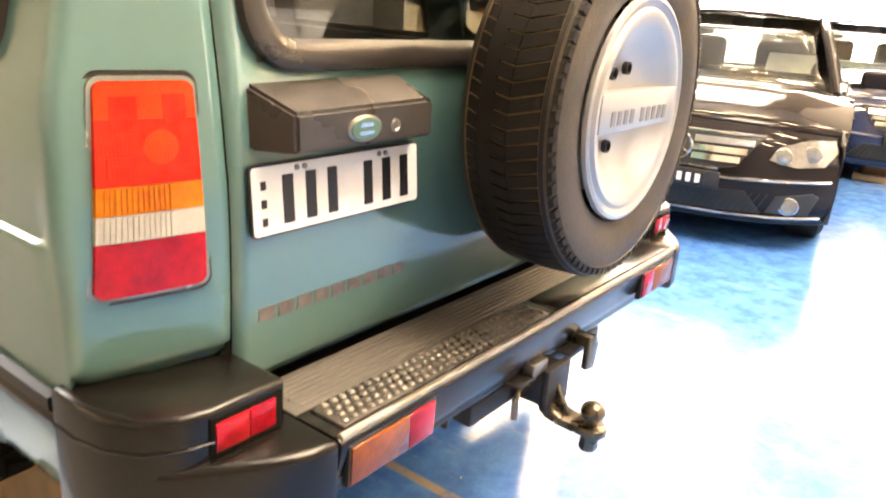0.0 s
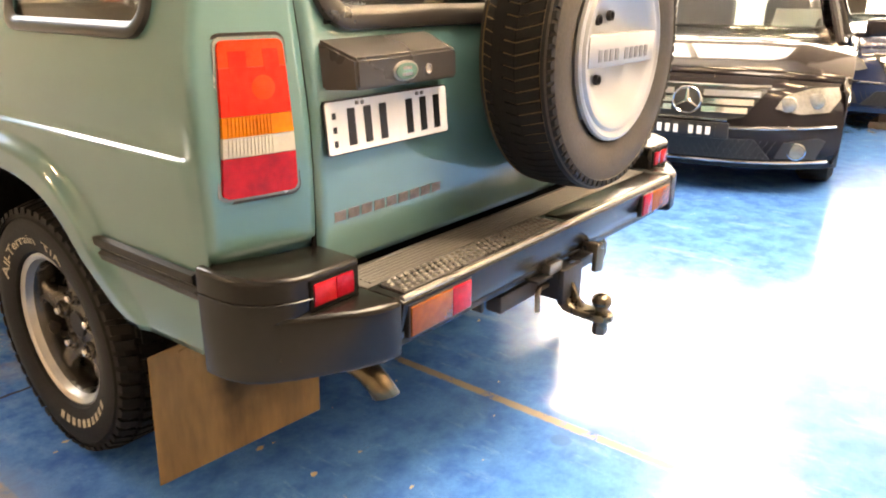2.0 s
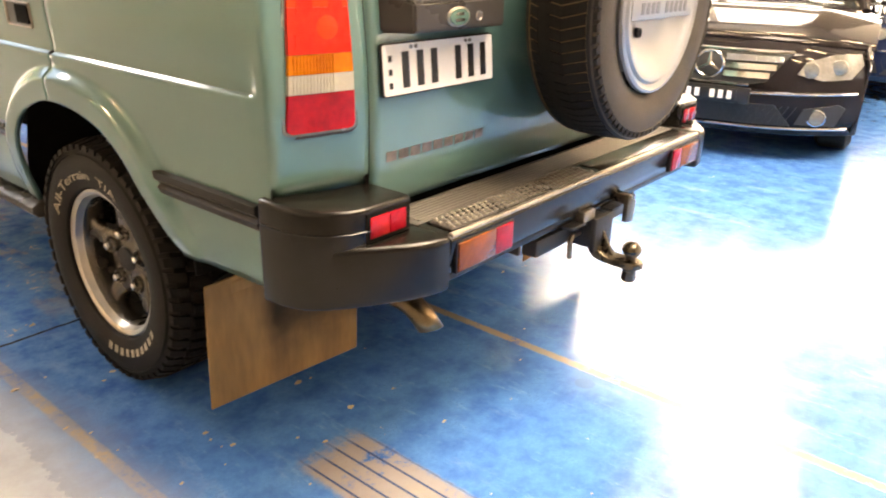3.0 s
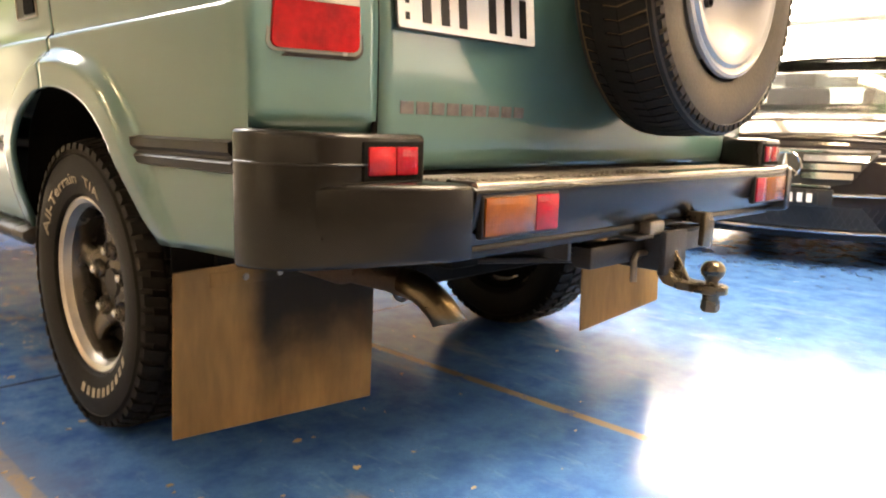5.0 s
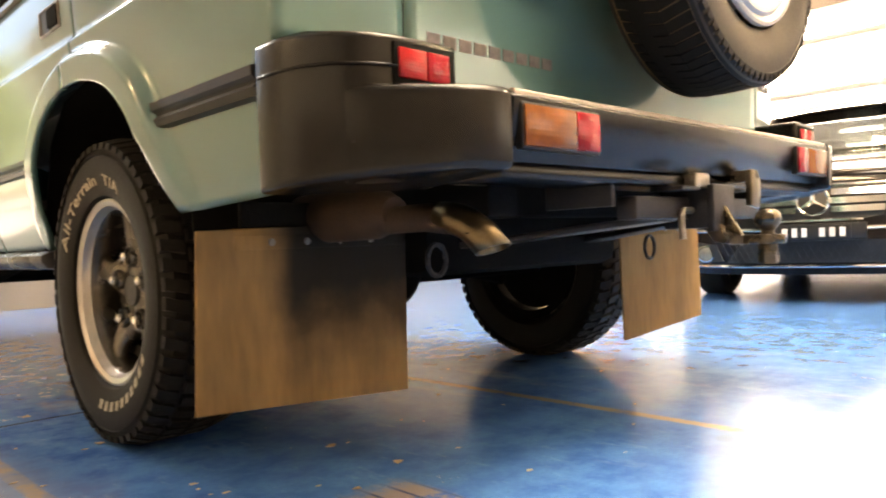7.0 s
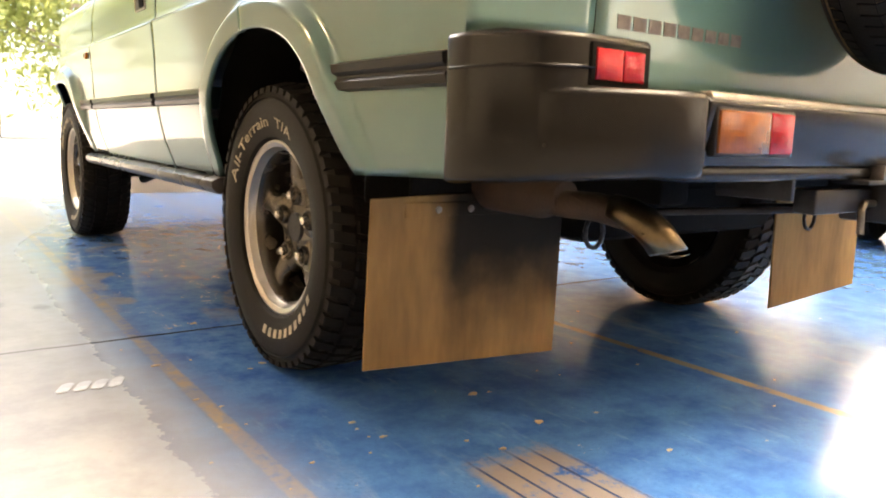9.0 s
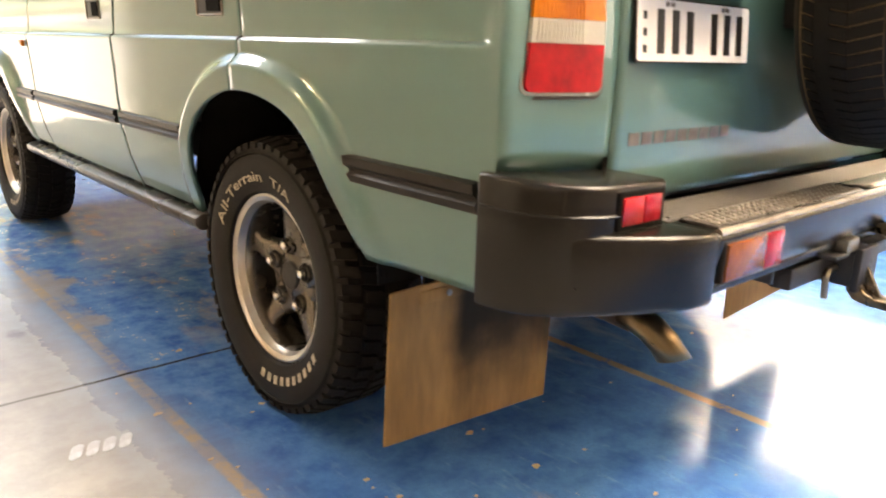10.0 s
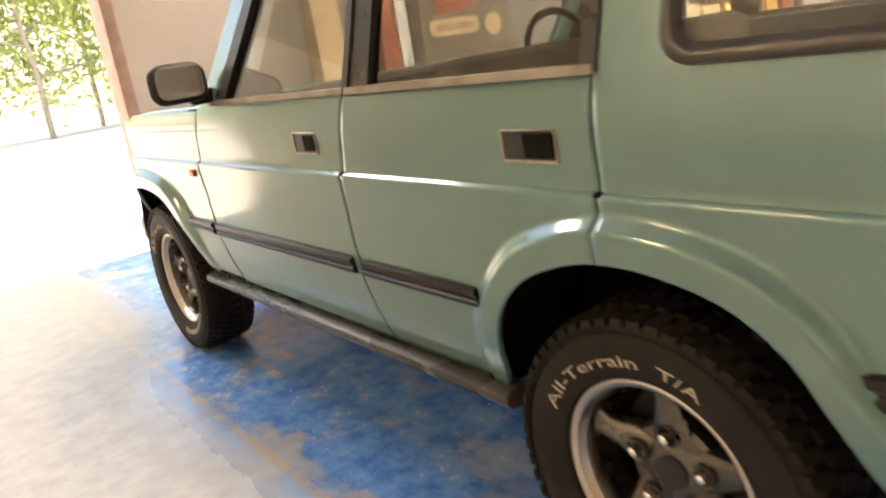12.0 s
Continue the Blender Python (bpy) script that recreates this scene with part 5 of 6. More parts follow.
for sx, turn in ((-1, 0), (1, 180)):
    for y in (0.0, WB):
        road_wheel(suv, (sx * (0.727 if y < 1 else 0.742), y * 1.004, AXLE_Z), turn)

# spare wheel on the tailgate, behind a flat silver cover
SP = (0.085, -0.987, 1.043)
bm = bmesh.new()
lathe(bm, [(-0.086, 0.209), (-0.094, 0.207), (-0.096, 0.200), (-0.092, 0.194), (-0.090, 0.187), (-0.096, 0.180), (-0.096, 0.172), (-0.088, 0.150), (-0.070, 0.120), (-0.062, 0.080), (-0.060, 0.0)], 64)
lathe(bm, [(0.088, 0.205), (0.085, 0.176), (0.0, 0.17), (0.0, 0.0)], 48)
spare = part("spare_wheel", bm, M["cover"], suv, "spare wheel with silver cover on the tailgate")
tread = bmesh.new()
part("tyre", tyre_mesh(bmesh.new(), 0.185, tread, True), [M["dusty_tyre"], M["dust_rubber"]], spare, "worn black road tyre with dusty grooves")
tagged(part("tread", tread, M["rubber"], spare), kind="stuff")
bm = bmesh.new()
box(bm, (-0.098, -0.168, -0.030), (-0.062, 0.168, 0.040), 0.004)
part("cover_band", bm, M["cover"], spare)
bar_parts("lettering_bar", [4, 5], -0.130, -0.018, 0.26, 0.026, lambda a, c, o: (-0.0982 - o, -a, c), 0.001, M["cover_text"], spare, 0.6)
for a, c in ((-0.085, 0.070), (-0.028, 0.078), (-0.072, -0.062)):
    part("cover_hole", lathe(bmesh.new(), [(-0.066, 0.012), (-0.076, 0.0115), (-0.076, 0.009), (-0.067, 0.0085), (-0.067, 0.0)], 20, at=(0, -a, c)), M["iron"], spare)
spare.matrix_basis = pose(*SP, 0, 0, 90)
part("spare_carrier", boxed((-0.10, -0.90, 0.95), (0.19, -0.79, 1.12), 0.01), M["iron"], suv)

# tow bar
tow = part("tow_bar", boxed((-0.24, -0.960, 0.445), (0.30, -0.915, 0.490), 0.006), M["iron"], suv, "black tow bar with ball hitch")
for sx in (-1, 1):
    bm = prism(bmesh.new(), [(sx * 0.02, -0.93), (sx * 0.11, -0.93), (sx * 0.30, -0.50), (sx * 0.545, -0.05), (sx * 0.475, -0.03), (sx * 0.22, -0.47)], 0.0, 0.014, 'z', 0.003)
    for v in bm.verts:
        v.co.z += 0.442 - 0.105 * (v.co.y + 0.93)
    part("tow_stay", bm, M["iron"], tow)
    part("tow_bracket", boxed((sx * 0.30 - 0.006, -0.95, 0.47), (sx * 0.30 + 0.006, -0.80, 0.54), 0.002), M["iron"], tow)
part("receiver", boxed((-0.040, -1.010, 0.425), (0.040, -0.90, 0.505), 0.006), M["iron"], tow)
part("receiver_collar", boxed((-0.047, -1.016, 0.418), (0.047, -1.000, 0.512), 0.004), M["iron"], tow)
bm = prism(bmesh.new(), [(-0.984, 0.498), (-1.010, 0.498), (-1.014, 0.436), (-1.024, 0.418), (-1.046, 0.409), (-1.085, 0.408), (-1.085, 0.391), (-1.036, 0.391), (-1.004, 0.398), (-0.988, 0.416), (-0.984, 0.440)], -0.027, 0.027, 'x', 0.003)
part("drop_bar", bm, M["bronze"], tow)
part("gusset", prism(bmesh.new(), [(-1.008, 0.482), (-1.052, 0.409), (-1.008, 0.409)], -0.006, 0.006, 'x', 0.002), M["bronze"], tow)
ring = [(0.030 * math.cos(radians(a)), -1.103 + 0.030 * math.sin(radians(a))) for a in range(180, 361, 20)]
part("ball_plate", prism(bmesh.new(), [(-0.027, -1.060)] + ring + [(0.027, -1.060)], 0.3905, 0.4085, 'z', 0.003), M["bronze"], tow)
bm = lathe(bmesh.new(), [(0.36, 0.0), (0.36, 0.016), (0.388, 0.017), (0.408, 0.017), (0.408, 0.020), (0.414, 0.020), (0.416, 0.013), (0.424, 0.0125), (0.430, 0.0165), (0.437, 0.0225), (0.447, 0.0255), (0.457, 0.0225),
                         (0.464, 0.0150), (0.467, 0.0)], 24, at=(0, -1.10, -0.008), axis='z')
part("tow_ball", bm, M["bronze"], tow, "browned steel tow ball")
part("ball_nut", lathe(bmesh.new(), [(0.355, 0.0), (0.355, 0.019), (0.375, 0.019), (0.375, 0.0)], 6, at=(0, -1.10, 0), axis='z'), M["bronze"], tow)
for sx in (-1, 1):
    part("chain_plate", boxed((sx * 0.105 - 0.035, -1.000, 0.500), (sx * 0.105 + 0.035, -0.93, 0.508), 0.002), M["iron"], tow)
part("chain_bracket", prism(bmesh.new(), [(0.096, 0.470), (0.140, 0.462), (0.146, 0.520), (0.130, 0.545), (0.100, 0.545)], -1.030, -1.016, 'y', 0.003), M["bronze"], tow, "browned chain bracket")
part("chain_lug", boxed((0.100, -1.018, 0.520), (0.128, -0.960, 0.545), 0.003), M["bronze"], tow)
part("hitch_pin", tube(bmesh.new(), [(-0.075, -0.965, 0.462), (0.06, -0.965, 0.462)], 0.007, 10), M["steel"], tow)
part("hitch_pin_bend", tube(bmesh.new(), [(-0.075, -0.965, 0.462), (-0.088, -0.967, 0.450), (-0.090, -0.97, 0.405)], 0.007, 10), M["steel"], tow)
part("plug_socket", boxed((-0.085, -1.000, 0.505), (-0.025, -0.955, 0.535), 0.006), M["steel"], tow)
part("cable", tube(bmesh.new(), [(-0.06, -0.96, 0.52), (-0.02, -0.93, 0.50), (0.02, -0.935, 0.535), (0.06, -0.90, 0.53)], 0.006, 8), M["rubber"], tow)
for x in (-0.40, 0.42):
    part("recovery_ring", tube(bmesh.new(), [(x + 0.026 * math.cos(radians(a)), -0.62, 0.385 + 0.032 * math.sin(radians(a))) for a in range(0, 361, 24)], 0.005, 8), M["iron"], suv)

tow.location = (0.020, -0.010, 0.004)

# exhaust
part("silencer", tube(bmesh.new(), [(-0.55, -0.30, 0.475), (-0.57, -0.34, 0.475), (-0.62, -0.70, 0.478), (-0.625, -0.76, 0.474)], [0.03, 0.050, 0.048, 0.026], 20), M["rust"], suv, "rusty exhaust silencer")
part("tailpipe", tube(bmesh.new(), [(-0.622, -0.74, 0.461), (-0.620, -0.83, 0.462), (-0.616, -0.885, 0.455)], 0.023, 16), M["rust"], suv)
TIP = [(-0.617, -0.862, 0.461), (-0.615, -0.892, 0.457), (-0.613, -0.918, 0.447), (-0.611, -0.942, 0.430), (-0.609, -0.962, 0.408)]
bm = tube(bmesh.new(), TIP, [0.0245, 0.025, 0.0255, 0.026, 0.0265], 24, cap=False)
bm.verts.ensure_lookup_table()
way, mouth = (Vector(TIP[-1]) - Vector(TIP[-2])).normalized(), Vector((0.0, -0.35, -1.0)).normalized()
for v in list(bm.verts)[-24:]:
    v.co += way * ((Vector(TIP[-1]) - v.co).dot(mouth) / way.dot(mouth))
part("exhaust_tip", bm, M["brass_steel"], suv, "browned curved exhaust tip", solid=0.003)

# underside
for sx in (-1, 1):
    part("chassis_rail", boxed((sx * 0.44 - 0.04, -0.84, 0.46), (sx * 0.44 + 0.04, 2.9, 0.575), 0.01), M["underseal"], suv)
part("floor_pan", boxed((-0.545, -0.80, 0.56), (0.545, 2.9, 0.60), 0.01), M["underseal"], suv)
for y, z in ((-0.62, 0.50), (0.55, 0.50), (1.6, 0.48)):
    part("cross_member", boxed((-0.42, y - 0.05, z - 0.03), (0.42, y + 0.05, z + 0.05), 0.01), M["underseal"], suv)
part("fuel_tank", boxed((-0.36, -0.55, 0.345), (0.38, -0.13, 0.57), 0.04), M["underseal"], suv)
for y in (0.0, WB):
    part("axle", tube(bmesh.new(), [(-0.66, y, AXLE_Z), (0.66, y, AXLE_Z)], 0.040, 16), M["underseal"], suv)
    bm = bmesh.new()
    bmesh.ops.create_uvsphere(bm, u_segments=20, v_segments=12, radius=0.125)
    for v in bm.verts:
        v.co = Vector((v.co.x * 0.9 - 0.02, v.co.y * 0.8 + y, v.co.z + AXLE_Z + 0.01))
    part("differential", bm, M["underseal"], suv)
    for sx in (-1, 1):
        bm = bmesh.new()
        tube(bm, [(sx * 0.48 + 0.055 * math.cos(a * 0.5), y + 0.055 * math.sin(a * 0.5), AXLE_Z + 0.04 + a * 0.0042) for a in range(0, 48)], 0.008, 6)
        part("coil_spring", bm, M["underseal"], suv)
        part("shock_absorber", tube(bmesh.new(), [(sx * 0.52, y - 0.12, AXLE_Z - 0.02), (sx * 0.47, y - 0.22, 0.60)], 0.026, 12), M["underseal"], suv)
        part("radius_arm", tube(bmesh.new(), [(sx * 0.50, y, AXLE_Z - 0.05), (sx * 0.44, y + (0.75 if y < 1 else -0.75), 0.44)], 0.025, 10), M["underseal"], suv)
        # wheel well
        bm = bmesh.new()
        prof = [(-0.435, 0.44), (-0.43, 0.56), (-0.36, 0.72), (-0.20, 0.80), (0.02, 0.82), (0.22, 0.79), (0.33, 0.70), (0.385, 0.56), (0.395, 0.42)]
        rings = [[bm.verts.new((sx * x, y + a, c)) for a, c in prof] for x in (0.825, 0.55)]
        for i in range(len(prof) - 1):
            bm.faces.new((rings[0][i], rings[0][i + 1], rings[1][i + 1], rings[1][i]))
        bm.faces.new(rings[1])
        part("wheel_well", bm, M["underseal"], suv, solid=0.006)

# greenhouse: pillars, roof, glass
def side_at(y, z, o, sx):
    return (sx * (half_width(z) + o), y, z)


def slab(outline, o0, o1, sx):
    """A slab that follows the leaning side of the cabin; the outline is in (y, z)."""
    bm = bmesh.new()
    a = [bm.verts.new(side_at(y, z, o0, sx)) for y, z in outline]
    c = [bm.verts.new(side_at(y, z, o1, sx)) for y, z in outline]
    bm.faces.new(a)
    bm.faces.new(c)
    for i in range(len(outline)):
        k = (i + 1) % len(outline)
        bm.faces.new((a[i], a[k], c[k], c[i]))
    bmesh.ops.recalc_face_normals(bm, faces=bm.faces)
    return bm


ROOF_Z = 1.60
for sx in (-1, 1):
    ring = frame_ring(rounded(-0.655, 1.092, -0.098, 1.52, 0.055, 6), rounded(-0.628, 1.122, -0.128, 1.49, 0.035, 6), lambda a, c, h: side_at(a, c, h, sx), 0.0, 0.013)
    part("quarter_window_rubber", ring, M["gasket"], suv)
    part("quarter_window", slab(rounded(-0.64, 1.11, -0.115, 1.505, 0.035, 6), -0.010, -0.005, sx), M["glass"], suv)
    # door windows
    part("rear_door_frame", slab([(0.018, 1.095), (0.018, ROOF_Z), (0.056, ROOF_Z), (0.050, 1.11), (0.062, 1.095)], -0.012, 0.004, sx), M["gasket"], suv)
    part("centre_pillar", slab([(0.690, 1.10), (0.640, ROOF_Z), (0.715, ROOF_Z), (0.772, 1.10)], -0.03, 0.002, sx), M["gasket"], suv)
    part("window_post", slab([(0.770, 1.10), (0.713, ROOF_Z), (0.735, ROOF_Z), (0.796, 1.10)], -0.03, 0.007, sx), M["gasket"], suv)
    part("windscreen_pillar", slab([(1.60, 1.095), (1.18, ROOF_Z), (1.26, ROOF_Z), (1.74, 1.085)], -0.03, 0.004, sx), M["paint"], suv)
    part("front_window_frame", slab([(1.52, 1.10), (1.12, ROOF_Z), (1.17, ROOF_Z), (1.60, 1.10)], -0.03, 0.007, sx), M["gasket"], suv)
    part("rear_waist_rail", slab([(0.020, 1.092), (0.020, 1.108), (0.775, 1.108), (0.775, 1.092)], -0.02, 0.013, sx), M["waist"], suv, "dusty brown waist rail with pale sheen in its colour")
    part("front_waist_rail", slab([(0.785, 1.092), (0.785, 1.107), (1.60, 1.107), (1.66, 1.092)], -0.02, 0.013, sx), M["waist"], suv, "dusty brown waist rail with pale sheen in its colour")
    part("rear_door_window", slab([(0.04, 1.10), (0.04, 1.56), (0.66, 1.56), (0.70, 1.10)], -0.018, -0.013, sx), M["glass"], suv)
    part("front_door_window", slab([(0.78, 1.10), (0.73, 1.56), (1.15, 1.56), (1.55, 1.10)], -0.018, -0.013, sx), M["glass"], suv)
    # handles: framed recess with a dark flap
    for y0, y1, z0, z1 in ((0.108, 0.247, 0.946, 1.007), (0.957, 1.083, 0.944, 1.003)):
        ring = frame_ring(rounded(y0, z0, y1, z1, 0.006, 3), rounded(y0 + 0.005, z0 + 0.006, y1 - 0.005, z1 - 0.004, 0.004, 3), lambda a, c, h: side_at(a, c, h, sx), 0.0, 0.004)
        hnd = part("door_handle", ring, M["steel"], suv, "framed black door handle recess")
        part("handle_recess", slab(rounded(y0 + 0.004, z0 + 0.005, y1 - 0.004, z1 - 0.003, 0.004, 3), -0.004, 0.0012, sx), M["ink"], hnd)
        part("handle_flap", slab(rounded(y0 + 0.009, z0 + 0.010, y1 - 0.062, z1 - 0.008, 0.003, 3), 0.0, 0.0055, sx), M["underseal"], hnd)
    # door mirror
    mx = sx * 0.945
    bm = prism(bmesh.new(), rounded(mx - 0.100, 1.112, mx + 0.085, 1.238, 0.044, 8), 1.60, 1.70, 'y', 0.018, 3)
    for v in bm.verts:
        if v.co.y > 1.65:
            v.co.x, v.co.z = mx + (v.co.x - mx) * 0.8, 1.172 + (v.co.z - 1.172) * 0.8
    mirror = part("door_mirror", bm, M["plastic"], suv, "black door mirror")
    part("mirror_glass", prism(bmesh.new(), rounded(mx - 0.082, 1.128, mx + 0.068, 1.222, 0.030, 8), 1.596, 1.5985, 'y'), M["mirror"], mirror)
    part("mirror_arm", boxed((min(sx * 0.84, sx * 0.92), 1.62, 1.10), (max(sx * 0.84, sx * 0.92), 1.68, 1.15), 0.01), M["plastic"], mirror)
bm = bmesh.new()
prism(bm, rounded(-0.735, -0.70, 0.735, 1.25, 0.08, 5), ROOF_Z - 0.02, ROOF_Z + 0.09, 'z', 0.05, 3)
part("roof", bm, M["paint"], suv, "green roof")
bm = bmesh.new()
corners = [(-0.80, 1.68, 1.09), (0.80, 1.68, 1.09), (0.68, 1.22, 1.60), (-0.68, 1.22, 1.60)]
outer = [bm.verts.new(p) for p in corners]
inner = [bm.verts.new((p[0], p[1] - 0.0037, p[2] - 0.0033)) for p in corners]
bm.faces.new(outer)
bm.faces.new(inner[::-1])
for i in range(4):
    bm.faces.new((outer[i], inner[i], inner[(i + 1) % 4], outer[(i + 1) % 4]))
bmesh.ops.recalc_face_normals(bm, faces=bm.faces)
part("windscreen", bm, M["glass"], suv)

# cabin
part("dashboard", boxed((-0.78, 1.28, 0.78), (0.78, 1.62, 1.10), 0.05), M["dash"], suv)
part("steering_wheel", tube(bmesh.new(), [(0.36 + 0.185 * math.cos(radians(a)), 1.19 + 0.06 * math.sin(radians(a)), 1.05 + 0.175 * math.sin(radians(a))) for a in range(0, 361, 15)], 0.014, 8), M["dash"], suv)
for x in (-0.38, 0.38):
    for y in (0.72, -0.02):
        part("seat_base", boxed((x - 0.26, y, 0.72), (x + 0.26, y + 0.48, 0.90), 0.05), M["trim_cloth"], suv)
        part("seat_back", boxed((x - 0.26, y - 0.12, 0.85), (x + 0.26, y + 0.02, 1.13 if y > 0.5 else 0.99), 0.05), M["trim_cloth"], suv)
for sx in (-1, 1):
    lo, hi = sorted((sx * 0.80, sx * 0.765))
    part("inner_trim", boxed((lo, -0.74, 0.845), (hi, 1.55, 1.09), 0.01), M["dash"], suv)
part("load_floor", boxed((-0.54, -0.74, 0.61), (0.54, 1.5, 0.64), 0.005), M["dash"], suv)

# ---------- other cars in the hall ----------
def sedan(name, label, paint, at, heading, scale=1.0, front=True, tall=1.0):
    """A low dark saloon, nose at its origin and facing +y in its own space: fascia, bonnet, sides with arches, cabin, wheels."""
    car = thing(name, label, "car")
    W = 0.86

    def nose_y(x):
        return -0.02 - 0.34 * (abs(x) / W) ** 2.6

    def tuck(z):
        return float(np.interp(z, [0.17, 0.24, 0.36, 0.50, 0.60, 0.68, 0.73], [-0.09, -0.02, 0.0, -0.01, -0.03, -0.07, -0.14]))

    def edge_z(x):
        return 0.755 - 0.05 * (abs(x) / W) ** 2

    xs = [W * math.sin(math.pi / 2 * i / 16) for i in range(-16, 17)]
    # fascia
    bm = bmesh.new()
    zs = [0.17, 0.20, 0.24, 0.30, 0.36, 0.43, 0.50, 0.56, 0.60, 0.64, 0.68, 0.71, 0.735, 0.755]
    g = [[bm.verts.new((x, nose_y(x) + tuck(z * 0.965), z - 0.05 * (abs(x) / W) ** 2 * (z / 0.755) ** 3)) for z in zs] for x in xs]
    for a, c in zip(g, g[1:]):
        for i in range(len(zs) - 1):
            bm.faces.new((a[i], a[i + 1], c[i + 1], c[i]))
    bmesh.ops.recalc_face_normals(bm, faces=bm.faces)
    part("front_fascia", bm, paint, car)
    # bonnet
    bm = bmesh.new()
    g = []
    for x in xs:
        y0, z0 = nose_y(x) + tuck(0.73), edge_z(x)
        col = []
        for i in range(11):
            t = i / 10
            y = y0 + (-1.15 - y0) * t
            ridge = 0.012 * math.exp(-((abs(x) - 0.50 - 0.1 * t) / 0.06) ** 2) * min(1, 3 * t)
            z = z0 + (0.955 - 0.085 * (abs(x) / W) ** 3 - z0) * math.sin(math.pi / 2 * t) ** 0.9 + ridge
            col.append(bm.verts.new((x, y, z)))
        g.append(col)
    for a, c in zip(g, g[1:]):
        for i in range(10):
            bm.faces.new((a[i], c[i], c[i + 1], a[i + 1]))
    bmesh.ops.recalc_face_normals(bm, faces=bm.faces)
    part("bonnet", bm, paint, car, solid=-0.01)
    # sides
    def low(y):
        z = 0.20
        for yc in (-0.80, -3.50):
            d = abs(y - yc)
            if d < 0.365:
                z = max(z, 0.30 + math.sqrt(0.365 ** 2 - d * d))
        return z
    for sx in (-1, 1):
        bm = bmesh.new()
        g = []
        y0 = nose_y(W)
        for i in range(121):
            y = y0 + (-4.32 - y0) * i / 120
            top = float(np.interp(-y, [0.36, 0.7, 1.15, 3.4, 4.32], [0.705, 0.79, 0.872, 0.93, 0.93]))
            lo = low(y)
            bulge = [0.0, 0.02, 0.03, 0.03, 0.022, 0.03, 0.022, 0.0]
            tail = 0.10 * max(0.0, (-y - 3.7) / 0.62) ** 2
            g.append([bm.verts.new((sx * (W - 0.03 + bulge[k] - tail + (0.03 if y > -0.5 else 0.03) - 0.028), y, lo + (top - lo) * k / 7)) for k in range(8)])
        for a, c in zip(g, g[1:]):
            for i in range(7):
                bm.faces.new((a[i], c[i], c[i + 1], a[i + 1]))
        bmesh.ops.recalc_face_normals(bm, faces=bm.faces)
        part("side_panel", bm, paint, car, solid=0.01)
        part("side_moulding", boxed((min(sx * 0.845, sx * 0.872), -3.0, 0.44), (max(sx * 0.845, sx * 0.872), -1.3, 0.48), 0.006), paint, car)
        for yc in (-0.80, -3.50):
            bm = lathe(bmesh.new(), [(0.10, 0.20), (0.11, 0.27), (0.08, 0.315), (-0.08, 0.315), (-0.11, 0.27), (-0.10, 0.215)], 40, at=(sx * 0.735, yc, 0.315))
            whl = part("wheel", bm, M["rubber"], car, "black tyre on a silver wheel")
            part("rim", lathe(bmesh.new(), [(-sx * -0.10, 0.215), (sx * 0.09, 0.20), (sx * 0.05, 0.17), (sx * 0.07, 0.06), (sx * 0.08, 0.0)], 30, at=(sx * 0.735, yc, 0.315)), M["rim_lip"], whl)
        bm = prism(bmesh.new(), rounded(sx * 0.985 - 0.10, 0.94, sx * 0.985 + 0.10, 1.07, 0.045, 5), -1.62, -1.50, 'y', 0.025, 3)
        part("door_mirror", bm, paint, car)
        part("mirror_stalk", boxed((sx * 0.88 - 0.05, -1.60, 0.93), (sx * 0.88 + 0.05, -1.54, 0.97), 0.01), paint, car)
    # rear, underside
    part("boot", boxed((-0.74, -4.36, 0.30), (0.74, -4.0, 0.95), 0.06, 3), paint, car)
    part("rear_deck", boxed((-0.78, -4.30, 0.86), (0.78, -1.10, 0.90), 0.02), paint, car)
    part("underbody", boxed((-0.78, -4.2, 0.17), (0.78, -0.45, 0.40), 0.03), M["underseal"], car)
    # cabin: roof, pillars, glass
    lowr = [(-0.775, -1.08), (0.775, -1.08), (0.76, -3.95), (-0.76, -3.95)]
    topr = [(-0.565, -1.98), (0.565, -1.98), (0.545, -3.25), (-0.545, -3.25)]
    zl, zt = 0.90, 1.385
    bm = bmesh.new()
    g = []
    for i in range(13):
        u = -1 + i / 6
        col = []
        for k in range(9):
            t = k / 8
            y = -1.90 - 1.42 * t
            col.append(bm.verts.new((u * 0.575, y, zt + 0.028 - 0.035 * u * u - 0.10 * (t - 0.42) ** 2)))
        g.append(col)
    for a, c in zip(g, g[1:]):
        for i in range(8):
            bm.faces.new((a[i], c[i], c[i + 1], a[i + 1]))
    bmesh.ops.recalc_face_normals(bm, faces=bm.faces)
    part("roof", bm, paint, car, solid=-0.02)

    def pane(nm, corners, material, bulge=0.0, solid=0.005):
        bm = bmesh.new()
        k = 10
        g = []
        for i in range(k + 1):
            u = i / k
            a = Vector(corners[0]).lerp(Vector(corners[1]), u)
            c = Vector(corners[3]).lerp(Vector(corners[2]), u)
            b = bulge * (1 - (2 * u - 1) ** 2)
            g.append([bm.verts.new(a.lerp(c, j / 4) + Vector((0, b, 0))) for j in range(5)])
        for a, c in zip(g, g[1:]):
            for j in range(4):
                bm.faces.new((a[j], c[j], c[j + 1], a[j + 1]))
        bmesh.ops.recalc_face_normals(bm, faces=bm.faces)
        return part(nm, bm, material, car, solid=solid)

    pane("windscreen", [(-0.735, -1.13, 0.91), (0.735, -1.13, 0.91), (0.55, -1.93, 1.375), (-0.55, -1.93, 1.375)], M["glass_dark"], 0.07)
